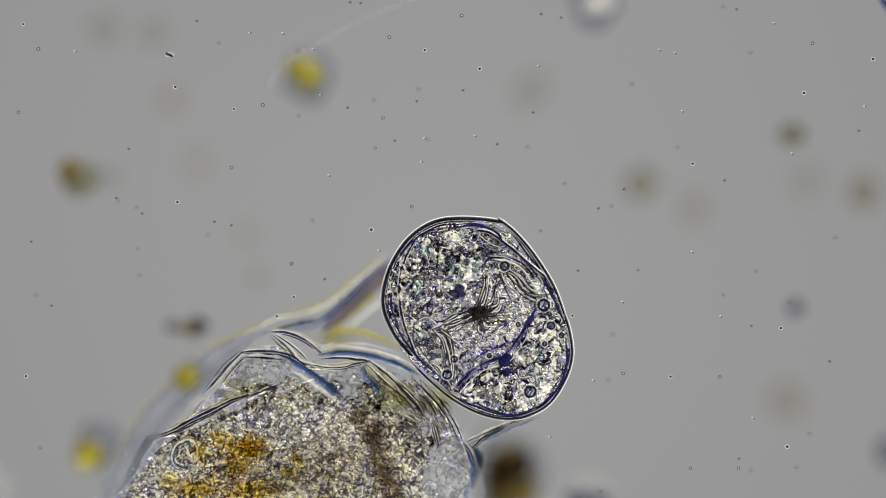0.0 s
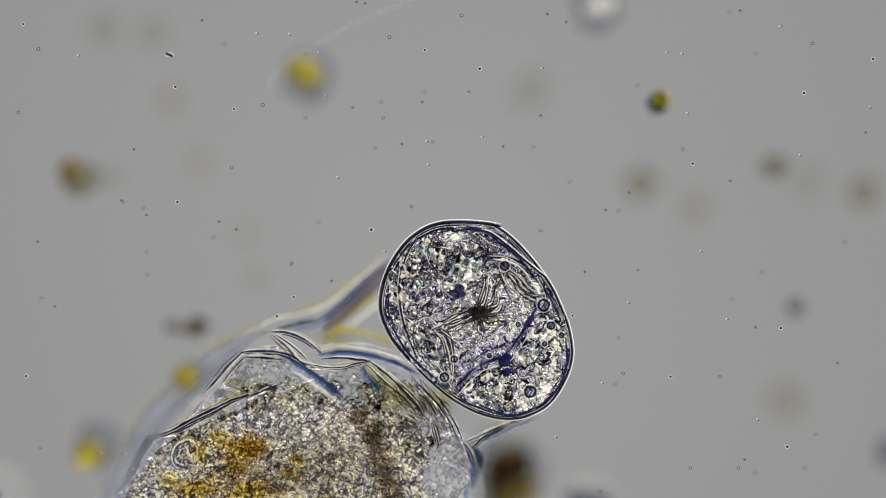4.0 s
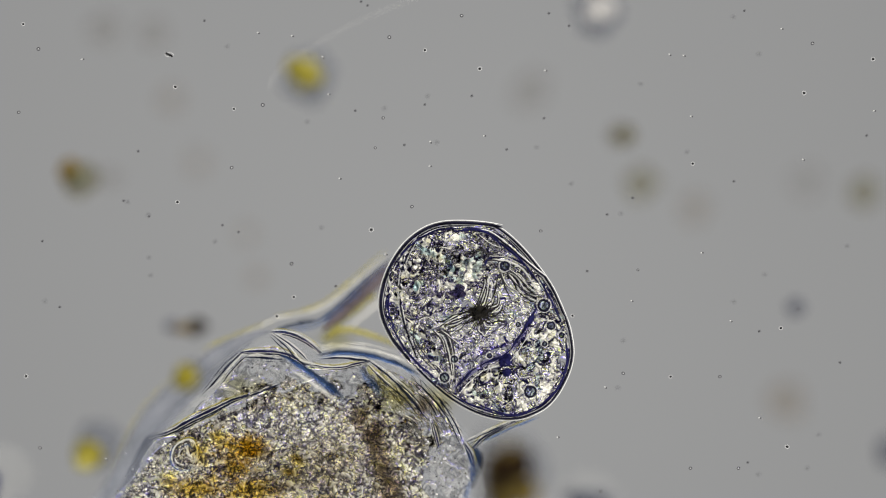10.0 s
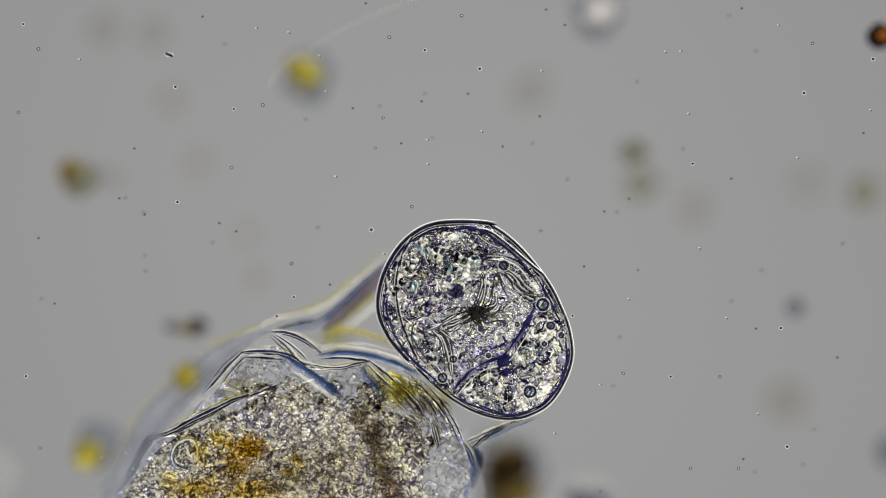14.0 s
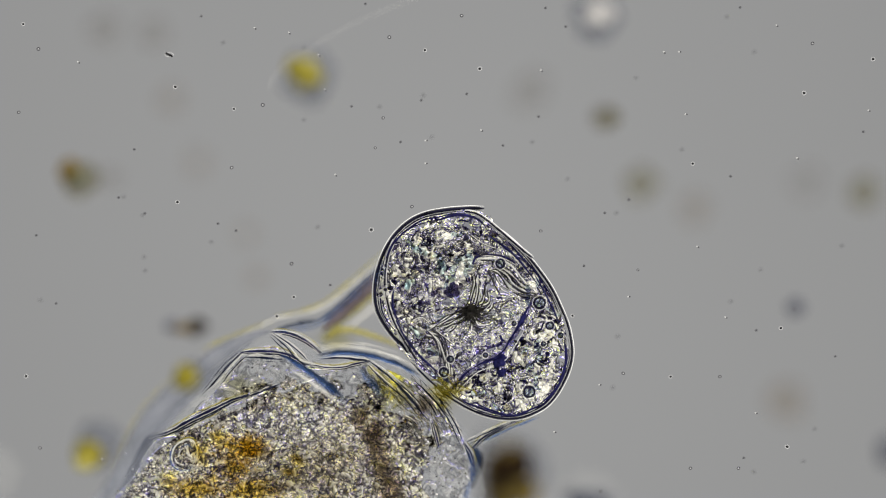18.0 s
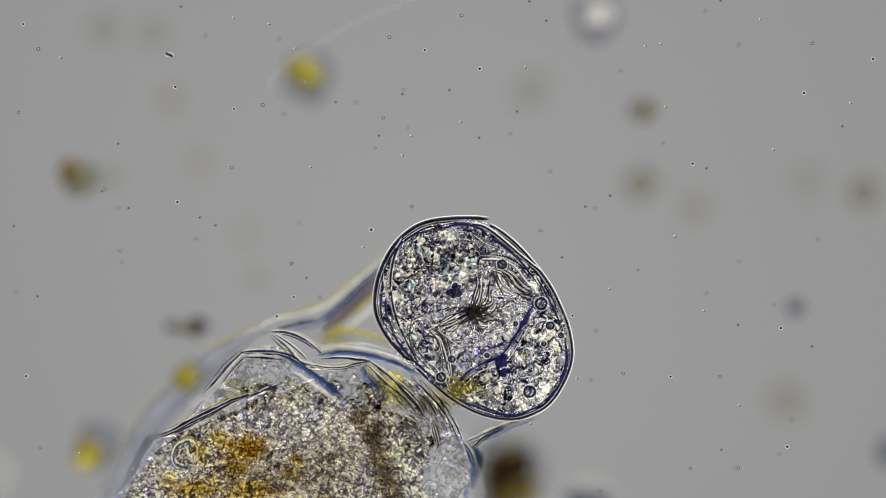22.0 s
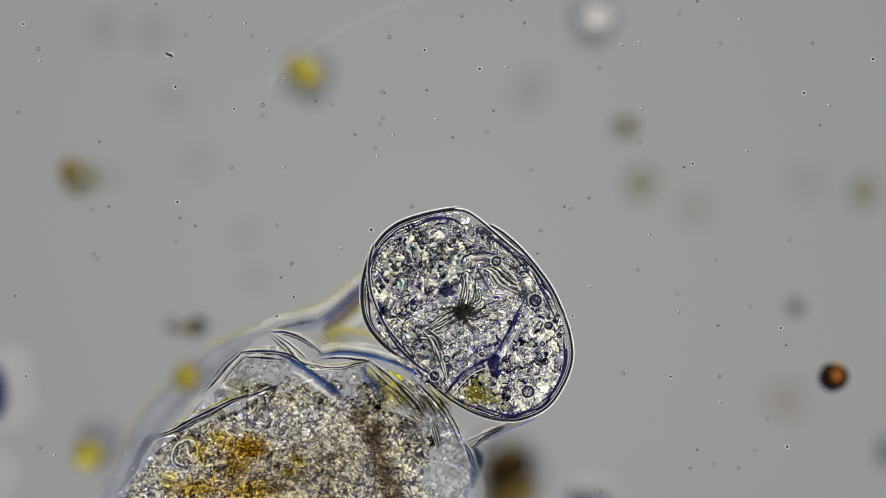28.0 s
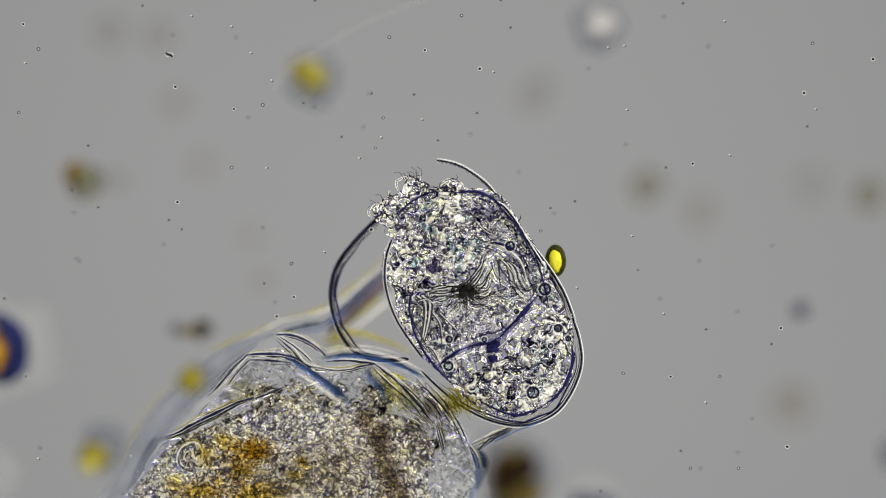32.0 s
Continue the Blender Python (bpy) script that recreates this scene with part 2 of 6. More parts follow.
M = {
    "wall": material("dark_shell_wall", [(0.3, (0.002, 0.002, 0.006)), (0.7, (0.012, 0.012, 0.03))], 30, 0.6),
    "wall_blue": material("blue_black_shell", [(0.3, (0.004, 0.01, 0.03)), (0.7, (0.02, 0.042, 0.095))], 30, 0.6, clear=0.3, tint=(0.6, 0.7, 0.85)),
    # rim and halo: plain white that paints the bright edges of bent light
    "rim": material("painted_bright_rim", [(0.3, (0.72, 0.72, 0.7)), (0.7, (0.86, 0.86, 0.84))], 25, 0.4),
    "halo": material("pale_halo_and_tip", [(0.3, (0.72, 0.72, 0.71)), (0.7, (0.84, 0.84, 0.82))], 25, 0.4, clear=0.5),
    "bead": material("pale_vesicles", [(0.1, (0.3, 0.29, 0.27)), (0.4, (0.6, 0.59, 0.54)), (0.65, (0.88, 0.86, 0.78)), (1.0, (0.93, 0.93, 0.91))],
                     60, 0.4, island=0.85, bump=0.1, hue=0.42),
    "curl": material("dark_fibres_and_shade", [(0.0, (0.005, 0.005, 0.007)), (0.5, (0.016, 0.016, 0.026)), (0.8, (0.055, 0.05, 0.045)), (1.0, (0.03, 0.026, 0.085))],
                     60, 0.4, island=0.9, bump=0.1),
    "violet": material("violet_gland", [(0.3, (0.008, 0.007, 0.02)), (0.7, (0.03, 0.025, 0.06))], 60, 0.6, clear=0.55, tint=(0.6, 0.55, 0.75)),
    "septum": material("blue_violet_septum", [(0.35, (0.003, 0.003, 0.02)), (0.65, (0.012, 0.012, 0.065))], 60, 0.5),
    "jaw": material("dark_jaw", [(0.3, (0.004, 0.004, 0.004)), (0.7, (0.03, 0.028, 0.024))], 120, 0.7, spec=0.0, clear=0.12),
    "film": material("clear_moult_film", [(0.3, (0.6, 0.62, 0.66)), (0.7, (0.85, 0.85, 0.84))], 14, 0.5, clear=0.93, tint=(0.97, 0.975, 0.98), bump=0.2),
    "fold": material("blue_grey_fold", [(0.3, (0.015, 0.022, 0.04)), (0.7, (0.06, 0.075, 0.11))], 20, 0.7, clear=0.68, tint=(0.84, 0.87, 0.92), spec=0.0),
    "fold_veil": material("thin_grey_fold", [(0.3, (0.16, 0.17, 0.2)), (0.7, (0.26, 0.27, 0.3))], 20, 0.7, clear=0.72, tint=(0.88, 0.89, 0.92), spec=0.0),
    "fold_dark": material("painted_crease_dark", [(0.3, (0.002, 0.003, 0.008)), (0.7, (0.014, 0.018, 0.04))], 30, 0.6),
    "fold_brown": material("brown_violet_fold", [(0.3, (0.06, 0.045, 0.045)), (0.7, (0.14, 0.115, 0.125))], 20, 0.5, clear=0.25, tint=(0.75, 0.7, 0.7)),
    "fold_pale": material("pale_fold", [(0.3, (0.4, 0.42, 0.45)), (0.7, (0.6, 0.6, 0.58))], 20, 0.5, clear=0.72),
    "pale_band": material("painted_pale_edge", [(0.3, (0.82, 0.8, 0.72)), (0.7, (0.95, 0.93, 0.87))], 20, 0.5, clear=0.62),
    "blue_band": material("blue_fringe", [(0.3, (0.03, 0.07, 0.2)), (0.7, (0.08, 0.15, 0.34))], 20, 0.5, clear=0.6, tint=(0.7, 0.82, 1.0)),
    "fold_gold": material("yellow_fringe", [(0.3, (0.35, 0.3, 0.06)), (0.7, (0.55, 0.5, 0.16))], 20, 0.4, clear=0.66, tint=(0.97, 0.95, 0.68)),
    "violet_veil": material("violet_veil", [(0.3, (0.05, 0.045, 0.13)), (0.7, (0.16, 0.15, 0.28))], 60, 0.6, clear=0.8, tint=(0.8, 0.78, 0.92)),
    "grain": material("detritus_grains", [(0.0, (0.02, 0.018, 0.016)), (0.25, (0.1, 0.085, 0.06)), (0.45, (0.36, 0.33, 0.25)), (0.65, (0.72, 0.7, 0.62)), (0.85, (0.98, 0.97, 0.93))],
                      60, 0.6, island=0.9, bump=0.1, hue=0.7, clear=0.15, tint=(0.95, 0.94, 0.9)),
    "grain_gold": material("golden_grains", [(0.0, (0.035, 0.022, 0.005)), (0.4, (0.17, 0.115, 0.02)), (0.7, (0.4, 0.31, 0.06)), (1.0, (0.75, 0.68, 0.3))],
                           60, 0.5, island=0.92, bump=0.1),
    "yellow": material("yellow_alga", [(0.38, (0.2, 0.175, 0.03)), (0.62, (0.46, 0.41, 0.09))], 36, 0.5),
    "ochre": material("ochre_alga", [(0.3, (0.1, 0.065, 0.015)), (0.7, (0.2, 0.145, 0.04))], 20, 0.5),
    "brown_gold": material("brown_gold_alga", [(0.38, (0.012, 0.009, 0.006)), (0.5, (0.06, 0.042, 0.012)), (0.62, (0.17, 0.125, 0.025))], 36, 0.5),
    "night": material("blue_black_alga", [(0.3, (0.006, 0.008, 0.03)), (0.7, (0.015, 0.02, 0.09))], 30, 0.5),
    "amber_body": material("amber_alga", [(0.35, (0.06, 0.02, 0.003)), (0.5, (0.2, 0.09, 0.006)), (0.65, (0.4, 0.22, 0.012))], 30, 0.5),
    "olive": material("olive_grey_alga", [(0.3, (0.07, 0.07, 0.04)), (0.7, (0.13, 0.13, 0.085))], 20, 0.5),
    "slate": material("slate_particle", [(0.3, (0.05, 0.055, 0.075)), (0.7, (0.1, 0.105, 0.13))], 20, 0.5),
    "haze": material("grey_halo", [(0.3, (0.14, 0.15, 0.18)), (0.7, (0.22, 0.23, 0.25))], 12, 0.6, clear=0.6, tint=(0.8, 0.81, 0.84)),
    "rust": material("rust_brown_alga", [(0.3, (0.09, 0.025, 0.006)), (0.7, (0.3, 0.1, 0.015))], 40, 0.5),
    "soot": material("black_brown_alga", [(0.3, (0.006, 0.004, 0.003)), (0.7, (0.028, 0.016, 0.008))], 40, 0.5, spec=0.0),
    "chloro": material("green_chloroplast", [(0.3, (0.03, 0.045, 0.004)), (0.5, (0.14, 0.18, 0.01)), (0.7, (0.5, 0.46, 0.03))], 60, 0.45, warp=1.0),
    "fringe_cold": material("blue_cell_fringe", [(0.3, (0.02, 0.03, 0.12)), (0.7, (0.08, 0.11, 0.34))], 20, 0.4),
    "fringe_warm": material("amber_cell_fringe", [(0.3, (0.3, 0.16, 0.02)), (0.7, (0.6, 0.4, 0.1))], 20, 0.4),
    "white": material("white_particle", [(0.3, (0.78, 0.78, 0.76)), (0.7, (0.9, 0.9, 0.88))], 30, 0.3),
    "straw": material("straw_core", [(0.3, (0.6, 0.5, 0.1)), (0.7, (0.85, 0.78, 0.35))], 30, 0.4),
    "lemon": material("lemon_alga", [(0.3, (0.55, 0.5, 0.01)), (0.7, (0.85, 0.8, 0.08))], 40, 0.4),
    "dust": material("black_dust", [(0.3, (0.004, 0.004, 0.005)), (0.7, (0.02, 0.02, 0.02))], 200, 0.6),
    "clear_tissue": glassy("clear_granular_tissue", 52, 0.034, 1.25, lines=((0.0, (0.03, 0.027, 0.08)), (0.1, (0.42, 0.415, 0.47)), (0.24, (0.9, 0.9, 0.91)), (0.36, (1, 1, 0.99))), detail=1.0, warp=0.9, pale=0.85, grain=(0.97, 0.95, 0.84), blot=0.35, blot_tint=(0.78, 0.76, 0.84)),
    "clear_soft": glassy("clear_soft_tissue", 56, 0.017, 1.25, lines=((0.0, (0.16, 0.15, 0.24)), (0.1, (0.62, 0.615, 0.66)), (0.24, (0.96, 0.96, 0.96)), (0.36, (1, 1, 0.99))), detail=1.2, warp=0.9, pale=0.25, grain=(0.95, 0.93, 0.84), blot=0.6, blot_tint=(0.6, 0.59, 0.7)),
    "detritus": glassy("grey_brown_detritus", 70, 0.031, 1.25, lines=((0.0, (0.07, 0.065, 0.12)), (0.14, (0.4, 0.38, 0.39)), (0.3, (0.8, 0.78, 0.74)), (0.44, (0.97, 0.96, 0.92))), detail=1.8, warp=0.8, pale=0.75,
                       grain=(0.76, 0.74, 0.67), blot=0.45, blot_tint=(0.9, 0.78, 0.48)),
    "mottled": glassy("mottled_clear_skin", 54, 0.0035, 1.25, lines=((0.0, (0.5, 0.5, 0.52)), (0.2, (0.82, 0.82, 0.82)), (0.4, (0.97, 0.97, 0.97))), detail=2.2, warp=0.8, pale=0.15),
    "amber": stain("amber_film", (0.7, 0.5, 0.1), 110),
    "gold_veil": stain("golden_film", (0.95, 0.83, 0.38), 110),
    "silt": stain("silt_film", (0.68, 0.65, 0.58), 26),
    "mud_brown": stain("brown_film", (0.38, 0.32, 0.25), 34),
    "clot": stain("olive_film", (0.76, 0.72, 0.4), 30, 0.8),
    "tuft": material("olive_tuft", [(0.3, (0.14, 0.13, 0.03)), (0.7, (0.34, 0.31, 0.1))], 40, 0.6, clear=0.68, tint=(0.88, 0.85, 0.45)),
    "cell_glass": lens("olive_cell_glass", 1.12, (0.85, 0.84, 0.6)),
    "chloro_glass": glassy("green_cell_glass", 60, 0.012, 1.2, lines=((0.0, (0.12, 0.15, 0.01)), (0.14, (0.35, 0.45, 0.03)), (0.3, (0.66, 0.72, 0.08)), (0.5, (0.98, 0.95, 0.3))), detail=1.6, pale=0.25, grain=(0.6, 0.55, 0.08)),
    "olive_wall": material("dark_olive_wall", [(0.3, (0.012, 0.014, 0.003)), (0.7, (0.05, 0.055, 0.01))], 40, 0.5, clear=0.35, tint=(0.5, 0.52, 0.2)),
    "clear_under": clear_under(),
    "lens_clear": lens("clear_tubule", 1.25, (1.0, 1.0, 1.0)),
    "lens_grey": lens("grey_tubule", 1.25, (0.7, 0.81, 0.86)),
    "lens_straw": lens("straw_vesicle", 1.25, (1.0, 0.98, 0.84)),
    "veil_olive": material("olive_veil", [(0.3, (0.07, 0.065, 0.03)), (0.7, (0.13, 0.12, 0.065))], 14, 0.6, clear=0.78, tint=(0.93, 0.92, 0.86)),
    "veil_brown": material("brown_veil", [(0.3, (0.1, 0.075, 0.05)), (0.7, (0.17, 0.135, 0.1))], 14, 0.6, clear=0.89, tint=(0.965, 0.95, 0.925)),
    "veil_grey": material("grey_veil", [(0.3, (0.11, 0.105, 0.1)), (0.7, (0.17, 0.16, 0.15))], 14, 0.6, clear=0.9, tint=(0.955, 0.95, 0.94)),
    "veil_white": material("white_veil", [(0.3, (0.5, 0.48, 0.46)), (0.7, (0.62, 0.6, 0.57))], 14, 0.6, clear=0.58),
    "thread": material("pale_thread", [(0.3, (0.5, 0.5, 0.48)), (0.7, (0.65, 0.65, 0.62))], 14, 0.6, clear=0.93),
    "spark": material("clear_bacterium", [(0.3, (0.62, 0.62, 0.6)), (0.7, (0.78, 0.78, 0.76))], 30, 0.4, clear=0.65),
    "olive_yellow": material("olive_yellow_alga", [(0.3, (0.15, 0.125, 0.01)), (0.7, (0.26, 0.225, 0.03))], 20, 0.6),
    "gap": material("pale_gap_and_glint", [(0.3, (0.4, 0.4, 0.38)), (0.7, (0.72, 0.71, 0.66))], 60, 0.5),
    "dust_grey": material("grey_dust", [(0.3, (0.05, 0.05, 0.055)), (0.7, (0.14, 0.14, 0.15))], 200, 0.6),
    "mote": material("grey_mote", [(0.3, (0.06, 0.06, 0.07)), (0.7, (0.14, 0.14, 0.15))], 200, 0.6, clear=0.8),
    "glint": material("painted_dust_glint", [(0.3, (0.5, 0.5, 0.5)), (0.7, (0.7, 0.7, 0.7))], 200, 0.4, clear=0.4),
}


# ---- mesh tools ----
class Shape:
    """Collects vertices and faces about a pivot; u() turns stage millimetres into the part's own space."""

    def __init__(self, x=784.0, y=441.0, z=0.0):
        self.p, self.v, self.f, self.m = (x, y, z), [], [], []

    def u(self, x, y, z=0.0):
        return Vector(((x - self.p[0]) / 1000, (self.p[1] - y) / 1000, z))

    def add(self, verts, faces, m=0):
        k = len(self.v)
        self.v.extend(verts)
        self.f.extend([tuple(i + k for i in f) for f in faces])
        self.m.extend([m] * len(faces))

    def ball(self, x, y, z, rx, ry, rz, turn=0.0, m=0, n=8, rings=5, lump=0.0, seed=0.0, half=False):
        """An ellipsoid; radii in millimetres of the stage, z in metres."""
        c, s = math.cos(turn), math.sin(turn)
        o = self.u(x, y, z)
        vs, fs = [], []
        for i in range(rings + 1):
            la = math.pi * i / rings
            for j in range(n):
                lo = 2 * math.pi * j / n
                d = Vector((math.sin(la) * math.cos(lo), math.sin(la) * math.sin(lo), math.cos(la)))
                k = 1 + lump * noise.noise(d * 1.6 + Vector((seed, seed * 0.7, 3))) if lump else 1
                a, b = d.x * rx * k / 1000, d.y * ry * k / 1000
                vs.append(o + Vector((a * c - b * s, a * s + b * c, d.z * rz * k / 1000)))
        for i in range(rings // 2 if half else rings):
            for j in range(n):
                q = (j + 1) % n
                a, b, e, g = i * n + j, i * n + q, (i + 1) * n + q, (i + 1) * n + j
                fs.append((a, g, e) if i == 0 else (a, g, b) if i == rings - 1 else (a, g, e, b))
        self.add(vs, fs, m)

    def tube(self, pts, r, r2=None, z=0.0, tall=1.0, m=0, sides=6, steps=5, closed=False, fade=0.0, z2=None, half=False, rag=0.0):
        """A rounded strand along a smooth line through pts; r to r2 its half width, tall its height to its width."""
        line = spline([Vector((a, b, 0)) for a, b in pts], steps, closed)
        n = len(line)
        r2 = r if r2 is None else r2
        vs, fs = [], []
        for i, q in enumerate(line):
            a = line[(i - 1) % n] if closed or i else q
            b = line[(i + 1) % n] if closed or i < n - 1 else q
            w = (b - a).normalized()
            side = Vector((w.y, -w.x, 0))
            t = i / max(1, n - 1)
            k = (r + (r2 - r) * t)
            if fade and not closed:
                k *= min(1.0, 0.15 + min(t, 1 - t) / fade)
            if rag:
                w0 = noise.noise(Vector((q.x / 16, q.y / 16, r * 3)))
                k *= max(0.25, 1 + 1.5 * rag * w0)
                q = q + side * (rag * 1.6 * noise.noise(Vector((q.x / 11, q.y / 11, r * 5 + 4))))
            zz = z if z2 is None else z + (z2 - z) * t
            for j in range(sides):
                g = 2 * math.pi * j / sides
                s = q + side * (math.cos(g) * k)
                vs.append(self.u(s.x, s.y, zz + math.sin(g) * k * tall / 1000))
        for i in range(n if closed else n - 1):
            for j in range(sides // 2 if half else sides):
                a, b = i * sides + j, i * sides + (j + 1) % sides
                c, d = ((i + 1) % n) * sides + (j + 1) % sides, ((i + 1) % n) * sides + j
                fs.append((a, b, c, d))
        if not closed and not half:
            fs.append(tuple(range(sides))[::-1])
            fs.append(tuple((n - 1) * sides + j for j in range(sides)))
        self.add(vs, fs, m)

    def ring(self, x, y, r, w, z=0.0, m=0, n=12, a0=0.0, a1=6.2832, squash=1.0):
        full = a1 - a0 > 6.28
        k = n if full else n + 1
        self.tube([(x + r * math.cos(a0 + (a1 - a0) * i / n), y + squash * r * math.sin(a0 + (a1 - a0) * i / n)) for i in range(k)],
                  w, z=z, m=m, sides=5, steps=1, closed=full)

    def pad(self, poly, z, high, low, m=0, seed=0.0, rough=4.0, rings=9, lumps=0.25, under=0):
        """A lumpy cushion with a smooth outline through poly, flatter below."""
        line = spline([Vector((a, b, 0)) for a, b in poly], 6, True)
        n = len(line)
        mid = sum(line, Vector()) / n
        vs, fs = [], []
        for s, h in ((1, high), (-1, low)):
            base = len(vs)
            for i in range(rings):
                f = 1 - (i / rings) ** 1.3
                for q in line:
                    e = mid + (q - mid) * f
                    nz = noise.noise(Vector((e.x / 14 + seed, e.y / 14, seed)))
                    if i == 0:
                        d = (q - mid).normalized() * rough * noise.noise(Vector((q.x / 22, q.y / 22, seed + 5)))
                        e = e + d
                    hh = h * math.sqrt(max(0.0, 1 - f * f)) * (1 + lumps * nz * 2)
                    vs.append(self.u(e.x, e.y, z + s * hh))
            vs.append(self.u(mid.x, mid.y, z + s * h))
            for i in range(rings - 1):
                for j in range(n):
                    a, b = base + i * n + j, base + i * n + (j + 1) % n
                    c, d = b + n, a + n
                    fs.append((a, b, c, d)[::-s])
            for j in range(n):
                a, b = base + (rings - 1) * n + j, base + (rings - 1) * n + (j + 1) % n
                fs.append((a, b, base + rings * n)[::-s])
        self.add(vs, fs, m)
        if under:
            self.m[-len(fs) // 2:] = [under] * (len(fs) - len(fs) // 2)

    def sheet(self, poly, z, dome=0.004, seed=0.0, rings=8):
        """A thin domed skin with a smooth outline."""
        line = spline([Vector((a, b, 0)) for a, b in poly], 6, True)
        n = len(line)
        mid = sum(line, Vector()) / n
        vs, fs = [], []
        for i in range(rings):
            f = 1 - i / rings
            for q in line:
                e = mid + (q - mid) * f
                vs.append(self.u(e.x, e.y, z + dome * (1 - f * f)))
        vs.append(self.u(mid.x, mid.y, z + dome))
        for i in range(rings - 1):
            for j in range(n):
                a, b = i * n + j, i * n + (j + 1) % n
                fs.append((a, a + n, b + n, b))
        for j in range(n):
            fs.append(((rings - 1) * n + j, rings * n, (rings - 1) * n + (j + 1) % n))
        self.add(vs, fs)

    def mesh(self, name, *mats):
        me = bpy.data.meshes.new(name)
        me.from_pydata([tuple(v) for v in self.v], [], self.f)
        for m in mats:
            me.materials.append(M[m])
        me.polygons.foreach_set("material_index", self.m)
        me.polygons.foreach_set("use_smooth", [True] * len(self.f))
        me.update()
        return me


def spline(p, steps, closed=False):
    n, out = len(p), []
    for i in range(n if closed else n - 1):
        a, b, c, d = (p[(i + k) % n] if closed else p[min(n - 1, max(0, i + k))] for k in (-1, 0, 1, 2))
        for s in range(steps):
            t = s / steps
            out.append(0.5 * (2 * b + (c - a) * t + (2 * a - 5 * b + 4 * c - d) * t * t + (3 * b - a - 3 * c + d) * t ** 3))
    if not closed:
        out.append(p[-1])
    return out


def inside(x, y, poly):
    hit = False
    for (a, b), (c, d) in zip(poly, poly[1:] + poly[:1]):
        if (b > y) != (d > y) and x < (c - a) * (y - b) / (d - b) + a:
            hit = not hit
    return hit


def scatter(poly, n, rng):
    xs, ys = [p[0] for p in poly], [p[1] for p in poly]
    out = []
    while len(out) < n:
        x, y = rng.uniform(min(xs), max(xs)), rng.uniform(min(ys), max(ys))
        if inside(x, y, poly):
            out.append((x, y))
    return out


PIVOT = {}      # where each part or thing turns, on the stage's grid


def part(name, shape, mats, parent, label=""):
    """One mesh object under a thing or a part, resting at its pivot."""
    ob = new(name, shape.mesh(name, *mats.split()))
    ob.parent = parent
    PIVOT[ob] = shape.p
    px, py, pz = PIVOT[parent]
    ob.location = ((shape.p[0] - px) / 1000, (py - shape.p[1]) / 1000, shape.p[2] - pz)
    if label:
        ob["label"] = label
    return ob


def thing(name, x, y, z=0.0, data=None, **tags):
    ob = new(name, data)
    PIVOT[ob] = (x, y, z)
    ob.location = U(x, y, z)
    k = (D - z) / D
    ob.scale = (k, k, k)
    return tagged(ob, **tags)


# ---- the setting ----
def field():
    me = bpy.data.meshes.new("backdrop")
    s = 60.0
    me.from_pydata([(-s, -s, 0), (s, -s, 0), (s, s, 0), (-s, s, 0), (-s, -s, -0.2), (s, -s, -0.2), (s, s, -0.2), (-s, s, -0.2)], [],
                   [(0, 1, 2, 3), (7, 6, 5, 4), (0, 4, 5, 1), (1, 5, 6, 2), (2, 6, 7, 3), (3, 7, 4, 0)])
    me.materials.append(lamp_field())
    ob = new("backdrop", me)
    ob.location = (0, 0, -30)
    tagged(ob, "grey lamp field below the slide, even in view, with an added hot ring", "lamp field", kind="structure")


field()


